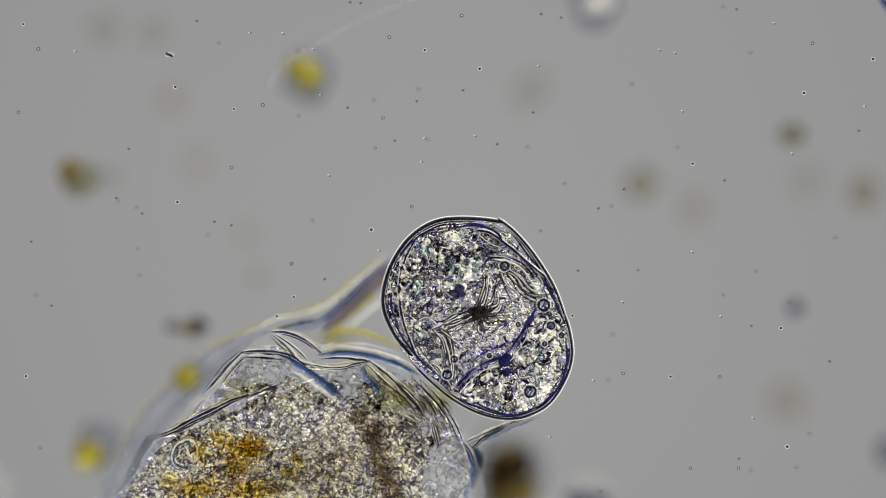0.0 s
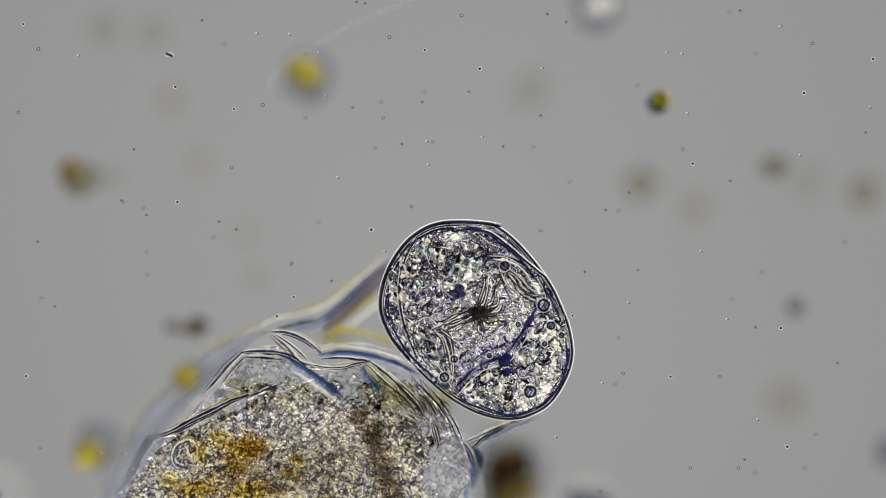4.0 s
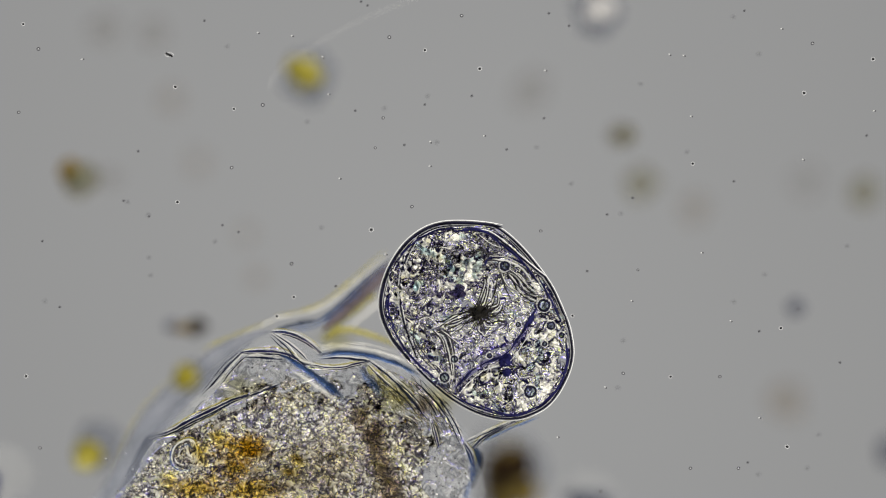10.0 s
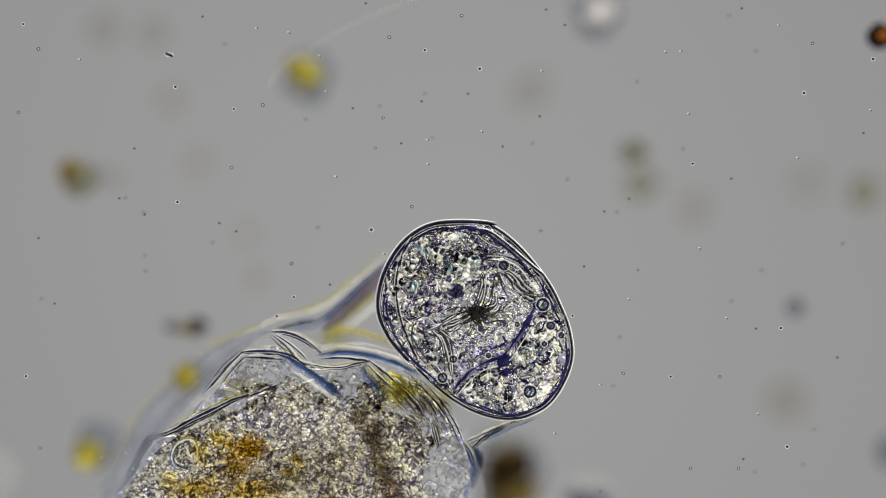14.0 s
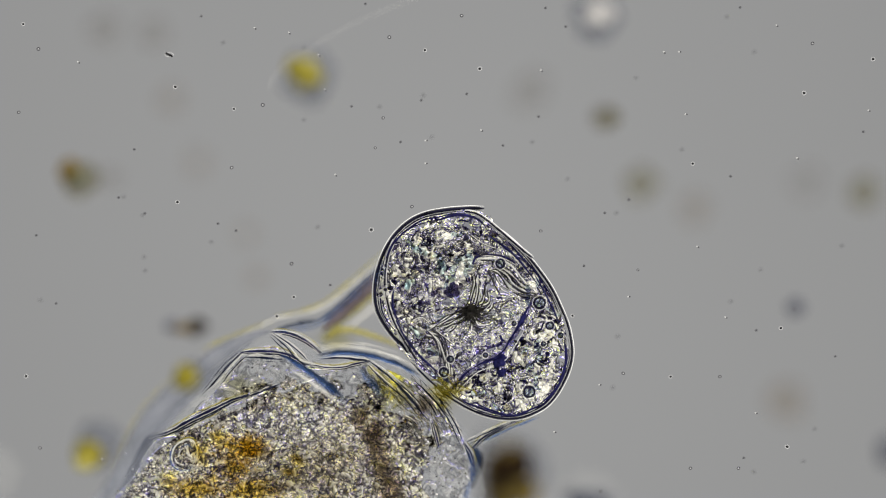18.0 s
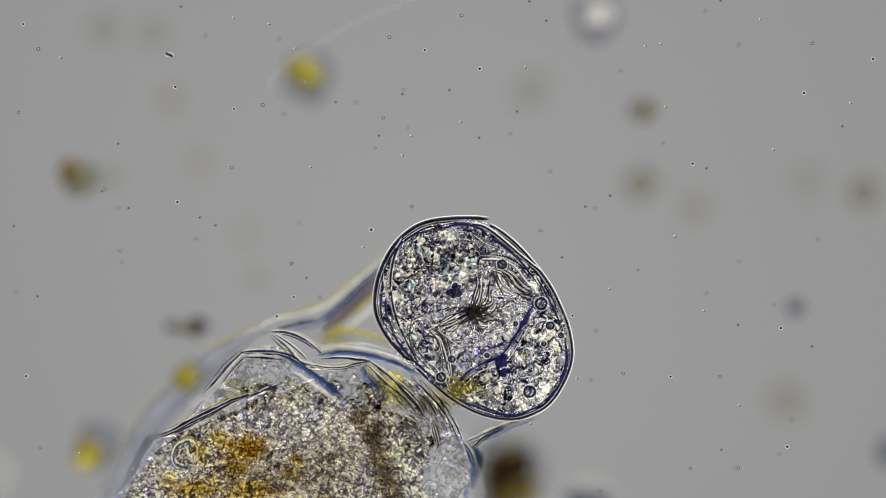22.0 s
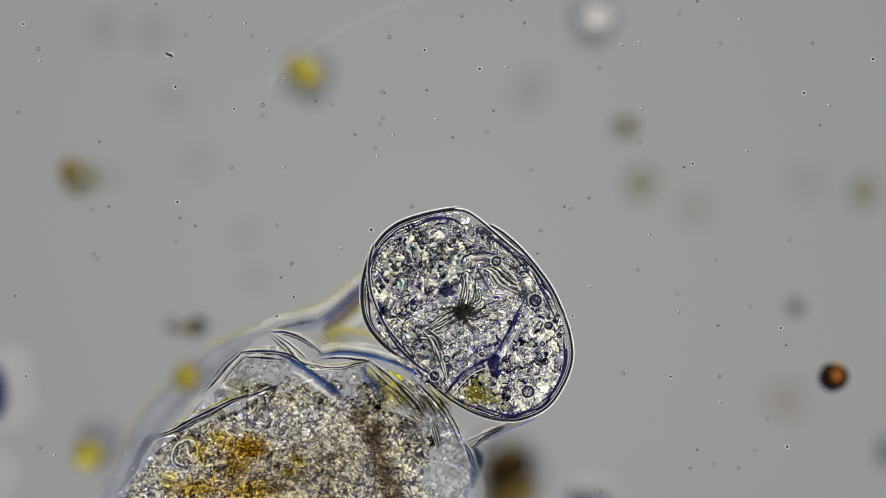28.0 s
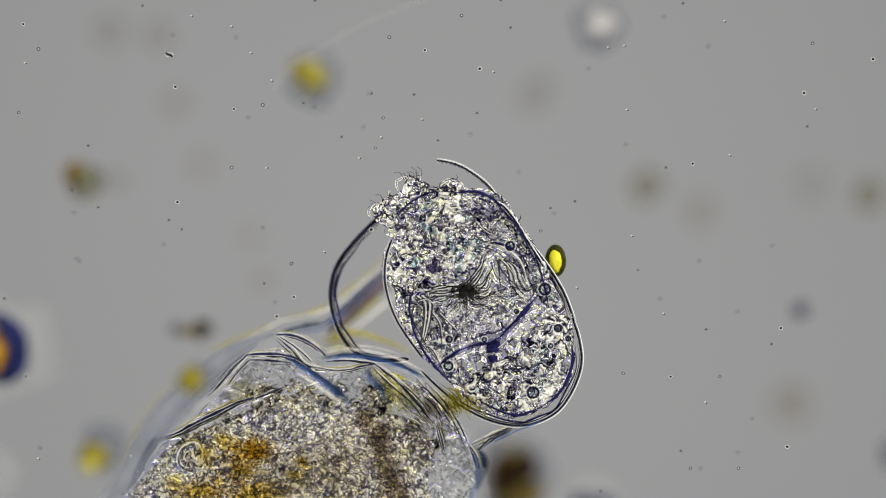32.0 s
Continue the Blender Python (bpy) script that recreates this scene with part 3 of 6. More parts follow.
# ---- the moulted shell full of detritus ----
def moult():
    rng = random.Random(5)
    base = thing("moulted_shell", 500, 760, -0.09, label="crumpled empty moult, clear skin full of brown detritus", category="moulted shell")
    base.location, base.scale = U(500, 760) + Vector((0, 0, -0.09)), (1, 1, 1)

    def strand(name, mats, lines, label="", face=0):
        """face 1 brings a blurred fold to the upper side of the skin."""
        for pts, r, r2, z, z2 in lines:
            s = Shape(500, 760, -0.09)
            if face:
                z, z2 = abs(z), abs(z2)
                run = [1 - (z + (z2 - z) * q / (len(pts) - 1)) / D for q in range(len(pts))]
                pts = [(784 + (x - 784) * k, 441 + (y - 441) * k) for (x, y), k in zip(pts, run)]
            s.tube(pts, r, r2, z=z + 0.09, z2=z2 + 0.09, tall=0.8, sides=8, steps=8, fade=0.3, rag=0.55 if r < 5 else 0.0)
            part(name, s, mats, base, label)

    # skin
    s = Shape(500, 760, -0.09)
    s.pad([(150, 930), (215, 830), (280, 745), (400, 645), (480, 590), (560, 610), (650, 632), (735, 668), (800, 740), (838, 800), (835, 930), (500, 960)],
          -0.04, 0.02, 0.10, seed=2, rough=3, lumps=0.1)
    part("skin", s, "film", base, "clear wrinkled skin")
    # detritus
    heap = [(205, 930), (235, 850), (285, 795), (330, 765), (400, 735), (460, 708), (520, 692), (590, 700), (650, 715), (705, 735), (745, 765), (765, 805), (745, 850), (755, 930), (500, 950)]
    s = Shape(500, 760, -0.09)
    s.pad(heap, 0.02, 0.014, 0.05, seed=4, rough=14, rings=14, lumps=0.5, under=1)
    for x, y in scatter([(260, 850), (310, 765), (390, 715), (460, 678), (520, 662), (600, 672), (690, 705), (760, 745), (790, 790), (752, 800), (745, 850), (700, 740), (590, 708), (470, 715), (340, 775)], 44, rng):
        q = rng.uniform(5, 17)
        s.ball(x, y, 0.02 + 0.004 * rng.random(), q, q * rng.uniform(0.4, 0.9), 5, rng.uniform(0, 3), n=14, rings=8, lump=1.2, seed=x, half=True)
    part("detritus", s, "detritus clear_under", base, "grey-brown granular detritus").visible_shadow = False
    def spot(name, mats, x, y, z, a, b, turn, label):
        """A thin round film of colour on the heap."""
        k = 1 - z / D
        x, y = 784 + (x - 784) * k, 441 + (y - 441) * k
        s = Shape(500, 760, -0.09)
        c, d = math.cos(turn), math.sin(turn)
        s.sheet([(x + a * c * math.cos(g) - b * d * math.sin(g), y + a * d * math.cos(g) + b * c * math.sin(g)) for g in (0.785 * q for q in range(8))], z + 0.09, 0.003)
        part(name, s, mats, base, label).visible_shadow = False

    for x, y, a, b in ((430, 795, 74, 44), (445, 790, 48, 30), (412, 828, 56, 36), (345, 866, 84, 36), (445, 868, 96, 36)):
        spot("amber_clump", "amber", x, y, 0.035 + 0.0004 * (x % 9), a, b, 0.2, "amber-brown translucent clump")
    for x, y in scatter([(230, 905), (270, 850), (320, 835), (370, 775), (430, 755), (510, 768), (530, 820), (580, 860), (640, 905)], 24, rng):
        if 400 < x < 560 and y > 840:
            continue
        spot("golden_slime", "gold_veil", x, y, 0.04 + 0.004 * rng.random(), rng.uniform(16, 40), rng.uniform(10, 24), rng.uniform(-0.6, 0.9), "spot of golden slime on the detritus")
    for x, y, a, b, g in ((662, 766, 56, 42, 1.1), (672, 815, 70, 44, 1.4), (684, 870, 60, 46, 1.5), (640, 742, 34, 28, 1.0), (750, 722, 34, 22, 0.7), (690, 900, 40, 36, 1.4)):
        spot("brown_clump", "mud_brown", x, y, 0.05 + 0.0005 * (x % 9), a, b, g, "ragged dull brown clump")
    s = Shape(500, 760, -0.09)
    for x, y in scatter([(690, 690), (735, 672), (790, 712), (815, 770), (780, 765), (720, 745)], 150, rng):
        g, l = 0.85 + rng.uniform(-0.4, 0.4), rng.uniform(4, 13)
        c, d = math.cos(g), math.sin(g)
        s.tube([(x - l * c, y - l * d), (x + rng.uniform(-3, 3), y + rng.uniform(-3, 3)), (x + l * c, y + l * d)], rng.uniform(0.4, 1.1), 0.3, z=0.07 + 0.02 * rng.random(), m=rng.choice((0, 1, 1, 3, 2)), sides=5, steps=3)
    tagged(part("fibre_tuft", s, "fold_brown grain curl tuft", base, "tuft of fine brown and pale fibres"), kind="stuff")
    for x, y, a, b in ((565, 835, 130, 84), (490, 830, 120, 60)):
        spot("silt", "silt", x, y, 0.056 + 0.0005 * (x % 7), a, b, 0.2, "thin grey-brown silt on the heap")
    for x, y, a, b in ((690, 700, 70, 40), (425, 688, 52, 30), (592, 600, 50, 24), (780, 705, 46, 30)):
        spot("olive_clot", "clot", x, y, 0.3, a, b, 0.4, "blurred olive-yellow clot")
    # mottled skin between the folds and the heap
    for poly in ([(300, 768), (345, 728), (400, 672), (432, 634), (480, 614), (540, 645), (600, 655), (650, 646), (690, 700), (640, 740), (520, 715), (420, 730), (330, 780)],
                 [(650, 650), (735, 680), (800, 755), (826, 800), (828, 890), (745, 890), (742, 800), (690, 728)],
                 [(190, 900), (228, 850), (262, 790), (300, 770), (320, 790), (260, 850), (240, 900)]):
        s = Shape(500, 760, -0.09)
        s.pad(poly, 0.03, 0.006, 0.006, seed=poly[0][0], rough=12, lumps=0.6, under=1)
        part("mottled_skin", s, "mottled clear_under", base, "mottled grey half-clear skin").visible_shadow = False
    # grains on and in the heap
    s = Shape(500, 760, -0.09)
    for x, y in scatter(heap, 900, rng):
        if y > 900:
            continue
        gold = (inside(x, y, [(250, 900), (300, 830), (370, 780), (480, 765), (490, 820), (460, 900)]) and rng.random() < 0.55) or rng.random() < 0.15
        r = rng.uniform(0.7, 1.8) if rng.random() < 0.95 else rng.uniform(2.0, 3.4)
        s.ball(x, y, 0.09 + 0.03 * rng.random(), r, r * rng.uniform(0.35, 0.9), r * 0.4, rng.uniform(0, 3.1), m=1 if gold else 0, n=7, rings=4, lump=0.9, seed=x)
    for x, y in scatter(heap, 300, rng):
        if y < 900:
            # larger grains: a bright bead and a dark arc painted as its shaded side
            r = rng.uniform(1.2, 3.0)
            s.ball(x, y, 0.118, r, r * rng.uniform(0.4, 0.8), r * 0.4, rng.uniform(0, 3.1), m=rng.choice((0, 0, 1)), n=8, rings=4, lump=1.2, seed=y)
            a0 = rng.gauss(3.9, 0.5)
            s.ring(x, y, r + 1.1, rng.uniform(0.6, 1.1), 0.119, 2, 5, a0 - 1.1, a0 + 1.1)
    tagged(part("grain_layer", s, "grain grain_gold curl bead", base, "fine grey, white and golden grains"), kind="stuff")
    s = Shape(500, 760, -0.09)
    for x, y in scatter(heap, 450, rng):
        if y > 900:
            continue
        # loose dark arcs paint shade between the grains
        a0, r = rng.uniform(0, 6.28), rng.uniform(1.8, 5)
        s.ring(x, y, r, rng.uniform(0.4, 0.9), 0.115 + 0.01 * rng.random(), 0, 6, a0, a0 + rng.uniform(1, 3))
    tagged(part("grain_shade", s, "curl", base, "dark arcs painted as shade round the grains"), kind="stuff")
    s = Shape(500, 760, -0.09)
    for x, y in scatter(heap, 700, rng):
        # a thin fringe of grains past the edge of the heap
        k = rng.uniform(0.98, 1.16)
        x, y = 500 + (x - 500) * k + rng.uniform(-20, 20), 830 + (y - 830) * k - abs(rng.gauss(0, 14))
        if y < 900 and not inside(x, y, heap):
            q = rng.uniform(0.9, 2.6)
            s.ball(x, y, 0.08, q, q * rng.uniform(0.4, 1), 1.4, rng.uniform(0, 3), m=0, n=6, rings=4)
    for x, y in scatter([(400, 720), (440, 640), (520, 655), (600, 690), (500, 700)], 30, rng) + scatter([(700, 700), (760, 690), (830, 800), (820, 880), (760, 880), (740, 760)], 70, rng):
        s.ball(x, y, 0.08, rng.uniform(0.8, 2.0), rng.uniform(0.8, 1.6), 1.4, m=rng.choice((0, 1)), n=6, rings=4)
    tagged(part("grain_scatter", s, "grain curl", base, "scattered small grains"), kind="stuff")
    # the round cell in the heap
    cell = Shape(500, 760, -0.09)
    cell.ball(331, 803, 0.11, 26, 26, 8, m=0, n=20, rings=10, lump=0.15, half=True)
    c = part("round_cell", cell, "detritus", base, "round cell with a pale wall")
    s = Shape(331, 803, 0.03)
    # blue and gold arcs on opposite sides paint its colour fringe
    for rad, r1, m, a0, a1 in ((30, 1.0, 2, 0.4, 3.6), (31, 0.8, 3, 3.4, 6.2), (27, 1.6, 1, 2.2, 6.9), (24, 0.9, 0, 0.2, 4.8), (26.5, 0.8, 0, 5.4, 7.6), (20, 1.2, 1, 0.6, 2.6), (17, 0.8, 2, 3.2, 5.4), (12, 1.0, 1, 2.4, 4.4)):
        pts = []
        for q in range(10):
            g = a0 + (a1 - a0) * q / 9
            u, v = 0.8 * rad * math.cos(g), (rad + 1.2 * math.sin(3 * g)) * math.sin(g)
            pts.append((329 + 0.9 * u - 0.43 * v, 803 + 0.43 * u + 0.9 * v))
        s.tube(pts, r1, z=0.001 * m, m=m, sides=8, steps=4, fade=0.25, rag=0.6)
    part("cell_wall", s, "fold pale_band blue_band fold_gold", c, "broken double wall, dark, pale and blue")
    s = Shape(500, 760, -0.09)
    for area, n, lean in (([(430, 640), (490, 600), (560, 640), (640, 655), (700, 690), (600, 705), (450, 700)], 22, 0.35), ([(640, 650), (720, 665), (800, 745), (830, 800), (760, 800), (700, 730)], 30, 0.8),
                          ([(300, 740), (420, 640), (440, 690), (330, 755)], 12, -0.75), ([(765, 805), (832, 808), (828, 885), (755, 885)], 14, 1.2)):
        for x, y in scatter(area, n, rng):
            g, l, e = lean + rng.gauss(0, 0.55), rng.uniform(4, 15), rng.uniform(-4, 4)
            c, d = math.cos(g), math.sin(g)
            s.tube([(x - l * c, y - l * d), (x - e * d, y + e * c), (x + l * c, y + l * d)], rng.uniform(0.3, 0.75), 0.25, z=0.0 + 0.09 * rng.random(), m=rng.choice((0, 1, 2)), sides=5, steps=4)
    tagged(part("wrinkle_web", s, "curl halo fold", base, "fine pale and dark wrinkles"), kind="stuff")
    for x, y, a, b in ((800, 845, 34, 40), (775, 815, 20, 14), (470, 660, 30, 18), (360, 722, 34, 12), (735, 760, 16, 14)):
        s = Shape(500, 760, -0.09)
        s.ball(x, y, 0.04, a, b, 10, turn=-0.4, n=20, rings=10, lump=0.9, seed=x * 0.17)
        part("pale_patch", s, "thread", base, "cloudy pale patch of skin")
    # folds of the skin: out of focus rim, then the sharp creases
    strand("outer_fold", "fold", [([(480, 588), (520, 579), (548, 573)], 4, 4, -0.2, -0.25),
                                  ([(480, 586), (520, 577), (556, 572), (590, 548), (640, 500), (690, 458)], 4, 4, -0.2, -0.4)], "blurred blue-grey rim of the skin")
    strand("outer_fold", "fold_veil", [([(150, 930), (206, 850), (268, 744), (320, 685), (385, 630), (440, 598), (480, 586)], 24, 8, 0.55, 0.15), ([(176, 930), (232, 850), (292, 752), (340, 700), (398, 645), (446, 606)], 12, 4, 0.4, 0.1)], "blurred blue-grey rim of the skin", face=1)
    strand("outer_fold", "fold_pale", [([(110, 915), (165, 860), (220, 770), (300, 690), (380, 625), (470, 576)], 5, 3, -0.6, -0.3)], "pale blurred edge of the skin")
    # cream bands paint the bright edges along the folds
    strand("bright_fold", "pale_band", [([(400, 612), (440, 588), (476, 570), (548, 554), (600, 520), (680, 450)], 1.2, 2.0, -0.25, -0.4), ([(590, 600), (640, 562), (705, 505)], 3, 3, -0.4, -0.42),
                                        ([(492, 596), (530, 600), (560, 616), (590, 612), (650, 614), (710, 632)], 1.4, 1.4, -0.1, -0.14), ([(560, 640), (610, 632), (660, 638), (710, 656), (740, 676)], 1.6, 1.6, -0.14, -0.1),
                                        ([(536, 640), (572, 664), (608, 694)], 2.5, 2, -0.1, -0.16), ([(205, 905), (236, 850), (262, 800), (285, 782)], 4, 2, -0.2, -0.06)], "cream band painted as the bright edge of a blurred fold")
    # blue and yellow tubes paint the lens's colour fringes on the folds
    strand("blue_fringe", "blue_band", [([(497, 627), (540, 657), (575, 684), (610, 716)], 2.6, 2.2, -0.1, -0.2), ([(565, 636), (600, 627), (650, 631), (700, 646), (742, 668)], 2.2, 2.0, -0.15, -0.12),
                                        ([(636, 652), (652, 678), (674, 703)], 2.2, 2, -0.16, -0.22), ([(486, 588), (520, 582), (556, 577), (592, 553), (645, 506), (694, 464)], 1.8, 2.2, -0.25, -0.42),
                                        ([(826, 790), (836, 830), (830, 860), (816, 900)], 2.5, 2.5, -0.2, -0.25), ([(850, 784), (900, 760), (955, 738)], 1.6, 1.4, -0.08, -0.12)], "painted blue colour fringe of a blurred fold", face=1)
    strand("brown_fold", "fold_brown", [([(560, 592), (600, 553), (650, 508), (700, 462)], 13, 15, -0.3, -0.45)], "brown-violet blurred tube")
    strand("yellow_fringe", "fold_gold", [([(470, 566), (545, 548), (598, 512), (672, 446)], 1.8, 3, -0.3, -0.45), ([(566, 600), (606, 566), (660, 524)], 4, 4, -0.35, -0.4), ([(640, 660), (668, 690), (700, 716)], 8, 6, -0.35, -0.4), ([(560, 612), (600, 592), (660, 605), (720, 630)], 8, 3, -0.35, -0.3), ([(330, 630), (400, 600), (470, 573)], 2.4, 2, -0.4, -0.35),
                                        ([(150, 870), (200, 760), (260, 690)], 1.7, 1.2, -0.5, -0.5)], "yellow blurred streak")
    strand("blue_fold", "wall_blue", [([(560, 630), (600, 623), (650, 628), (700, 642), (745, 665)], 3.2, 3, -0.12, -0.1),
                                      ([(505, 632), (545, 655), (580, 680), (618, 714)], 4.6, 3.6, -0.05, -0.16),
                                      ([(642, 650), (658, 675), (680, 700)], 4.5, 4, -0.14, -0.22)], "thick blue crease out of focus", face=1)
    strand("bright_fold", "pale_band", [([(516, 655), (546, 674), (576, 695), (598, 714)], 2.2, 1.8, -0.12, -0.2), ([(556, 622), (600, 613), (650, 618), (700, 632), (740, 652)], 1.3, 1.2, -0.16, -0.12)], "cream band painted as the bright edge of a blurred fold", face=1)
    strand("blue_fold", "wall_blue", [([(185, 905), (214, 860), (240, 808), (262, 778), (296, 768)], 13, 4, -0.25, -0.03),
                                 ([(835, 798), (848, 825), (840, 858), (824, 900)], 8, 8, -0.2, -0.28)], "thick blue-grey crease")
    creases = [
        [([(262, 776), (300, 766), (335, 747), (380, 726), (412, 710), (440, 701)], 4.2, 3.2, 0, 0), ([(300, 772), (345, 749), (400, 722)], 1.2, 1, 0, 0)],
        [([(440, 702), (468, 692), (500, 678)], 1.6, 0.8, 0, -0.02)],
        [([(425, 625), (455, 624), (490, 626), (515, 634), (540, 650)], 2.6, 4, 0, -0.03), ([(432, 632), (470, 634), (505, 637)], 1.4, 1, 0, 0)],
        [([(430, 622), (405, 645), (380, 675), (355, 700)], 2, 1, 0, -0.05), ([(436, 630), (410, 655), (388, 685)], 1, 0.8, 0, -0.04), ([(424, 622), (396, 645), (372, 672)], 1, 0.8, 0, -0.05)],
        [([(479, 588), (510, 592), (540, 606), (566, 627)], 2.2, 3.4, 0, -0.04), ([(480, 592), (505, 612), (530, 640), (560, 648)], 1.4, 1.1, 0, 0), ([(484, 590), (520, 615), (545, 640)], 1.0, 1.0, 0, 0)],
        [([(552, 646), (575, 652), (605, 652), (632, 645), (655, 640)], 1.6, 2.8, 0, 0), ([(566, 636), (600, 634), (640, 637), (655, 640)], 1.3, 1.6, 0, 0)],
        [([(655, 640), (690, 668), (722, 700), (745, 730), (766, 750)], 2.2, 1.3, 0, 0), ([(650, 646), (680, 676), (715, 705), (738, 735)], 1.1, 1.1, 0, 0)],
        [([(764, 748), (770, 770), (776, 795)], 2.2, 3, 0, -0.02), ([(728, 668), (765, 705), (795, 745), (815, 790)], 1.6, 1.2, 0, 0), ([(745, 672), (782, 712), (806, 752), (821, 786)], 1.2, 1.2, 0, 0)],
        [([(735, 690), (760, 715), (775, 740)], 1, 1, 0, 0), ([(700, 672), (735, 705), (752, 730)], 0.9, 0.9, 0, 0)],
        [([(822, 788), (832, 806), (838, 830)], 2.5, 4, 0, -0.05), ([(838, 796), (862, 776), (905, 756), (955, 733)], 3.4, 1.6, -0.03, -0.1), ([(826, 782), (860, 768), (900, 752)], 1.2, 1.2, 0, -0.06)],
    ]
    def beside(pts, d):
        out = []
        for k, (x, y) in enumerate(pts):
            (a, b), (c, e) = pts[max(0, k - 1)], pts[min(len(pts) - 1, k + 1)]
            l = math.hypot(c - a, e - b)
            g = d * (0.25 + 0.75 * math.sin(math.pi * (k + 0.6) / (len(pts) + 0.2)))
            out.append((x + (e - b) / l * g + rng.uniform(-0.5, 0.5), y - (c - a) / l * g + rng.uniform(-0.5, 0.5)))
        return out

    # each crease is a bundle of fine lines, dark and bright by turns, painting its bent light
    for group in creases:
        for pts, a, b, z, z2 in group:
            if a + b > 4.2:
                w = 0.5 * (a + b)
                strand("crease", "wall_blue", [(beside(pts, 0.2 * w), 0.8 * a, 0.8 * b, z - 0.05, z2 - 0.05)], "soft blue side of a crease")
                for off, mat, r1, text in ((-0.5, "fold_dark", 0.72, "sharp dark line painted along a crease"), (0.3, "septum", 0.6, "blue-black line of a crease"), (0.9, "fold_dark", 0.4, "fine dark line of a crease")):
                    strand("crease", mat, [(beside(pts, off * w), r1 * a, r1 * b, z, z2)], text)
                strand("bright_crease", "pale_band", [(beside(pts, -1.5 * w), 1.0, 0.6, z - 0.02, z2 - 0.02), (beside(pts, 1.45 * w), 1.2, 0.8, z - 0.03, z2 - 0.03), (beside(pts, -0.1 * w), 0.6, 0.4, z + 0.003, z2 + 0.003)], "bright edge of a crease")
                strand("gold_edge", "fold_gold", [(beside(pts, 2.3 * w), 1.5, 1.0, z - 0.05, z2 - 0.05)], "painted yellow colour fringe of a fold")
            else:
                strand("crease", "fold_dark", [(beside(pts, 0.0), 1.15 * a, 0.9 * b, z, z2)], "sharp dark line painted along a crease")
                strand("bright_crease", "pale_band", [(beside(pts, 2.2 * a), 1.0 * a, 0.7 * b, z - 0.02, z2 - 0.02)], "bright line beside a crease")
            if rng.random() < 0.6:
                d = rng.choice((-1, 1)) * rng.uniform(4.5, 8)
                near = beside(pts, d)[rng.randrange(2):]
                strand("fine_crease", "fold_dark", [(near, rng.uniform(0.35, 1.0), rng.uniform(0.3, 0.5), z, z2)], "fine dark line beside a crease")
    pale = [([(262, 770), (300, 759), (338, 740), (400, 712)], 1.6, 1.2, 0, 0), ([(482, 583), (530, 590), (560, 610)], 1.8, 1.8, 0, 0), ([(430, 617), (480, 619), (520, 628)], 1.4, 1.4, 0, 0),
            ([(560, 643), (600, 643), (650, 636)], 1.6, 1.6, 0, 0), ([(662, 640), (700, 670), (732, 700)], 1.4, 1.2, 0, 0), ([(735, 664), (776, 704), (802, 748), (818, 788)], 1.2, 1.2, 0, 0),
            ([(830, 780), (880, 757), (950, 729)], 1.6, 1.4, 0, -0.05), ([(560, 615), (640, 615), (730, 648)], 2.0, 1.6, -0.08, -0.06)]
    # pale lines painted as the bright side of the creases
    strand("pale_crease", "fold_pale", [(p, 0.8 * a, 0.8 * b, c, d) for p, a, b, c, d in pale], "pale line painted as the bright edge of a crease")
    strand("gold_edge", "fold_gold", [([(845, 790), (885, 768), (950, 742)], 2, 1.4, -0.06, -0.1), ([(280, 778), (330, 757), (390, 730)], 1.6, 1.2, -0.03, -0.03)], "painted yellow colour fringe of a fold")
    strand("flap", "fold_pale", [([(845, 800), (880, 778), (960, 738)], 7, 4, -0.2, -0.2)], "pale blurred flap of skin")
    return base


# ---- the rotifer ----
HINGE = (727, 640)


def shell_piece(name, root, pts, pivot, label, wide=2.6, thin=False, z=0.0):
    """A curved shell wall; dark and white tubes paint its refraction edge and halo, outside and inside."""
    line = spline([Vector((a, b, 0)) for a, b in pts], 4)
    mid = Vector((850, 570, 0))

    def beside(d):
        out = []
        for i, q in enumerate(line):
            w = (line[min(len(line) - 1, i + 1)] - line[max(0, i - 1)]).normalized()
            n = Vector((w.y, -w.x, 0))
            if n.dot(q - mid) < 0:
                n = -n
            e = d if d > -4 else d * (1 + 0.45 * noise.noise(Vector((q.x / 45, q.y / 45, d))))
            out.append(((q + n * e).x, (q + n * e).y))
        return out

    s = Shape(*pivot, z)
    s.tube(pts, wide, tall=4, sides=10, steps=10, fade=0.05)
    ob = part(name, s, "wall", root, label)
    lines = [("outer_halo", "halo" if thin and name == "body_wall" else "rim", wide + 1.5, 1.15, "white tube painted as the bright halo"), ("inner_halo", "halo", -wide - 1.0, 0.7 if not thin else 1.0, "thin white tube painted as the inner halo")]
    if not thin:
        lines += [("inner_wall", "wall", -wide - 2.6, 1.0, "fine dark inner line"), ("inner_halo", "rim", -wide - 4.4, 0.6, "thin white tube painted as the inner halo"), ("inner_wall", "septum", -wide - 6.6, 1.6, "blue-black inner line")]
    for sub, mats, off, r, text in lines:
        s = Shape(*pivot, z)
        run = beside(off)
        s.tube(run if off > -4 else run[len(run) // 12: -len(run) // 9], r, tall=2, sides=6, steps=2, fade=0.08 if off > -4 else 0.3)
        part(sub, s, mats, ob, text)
    return ob


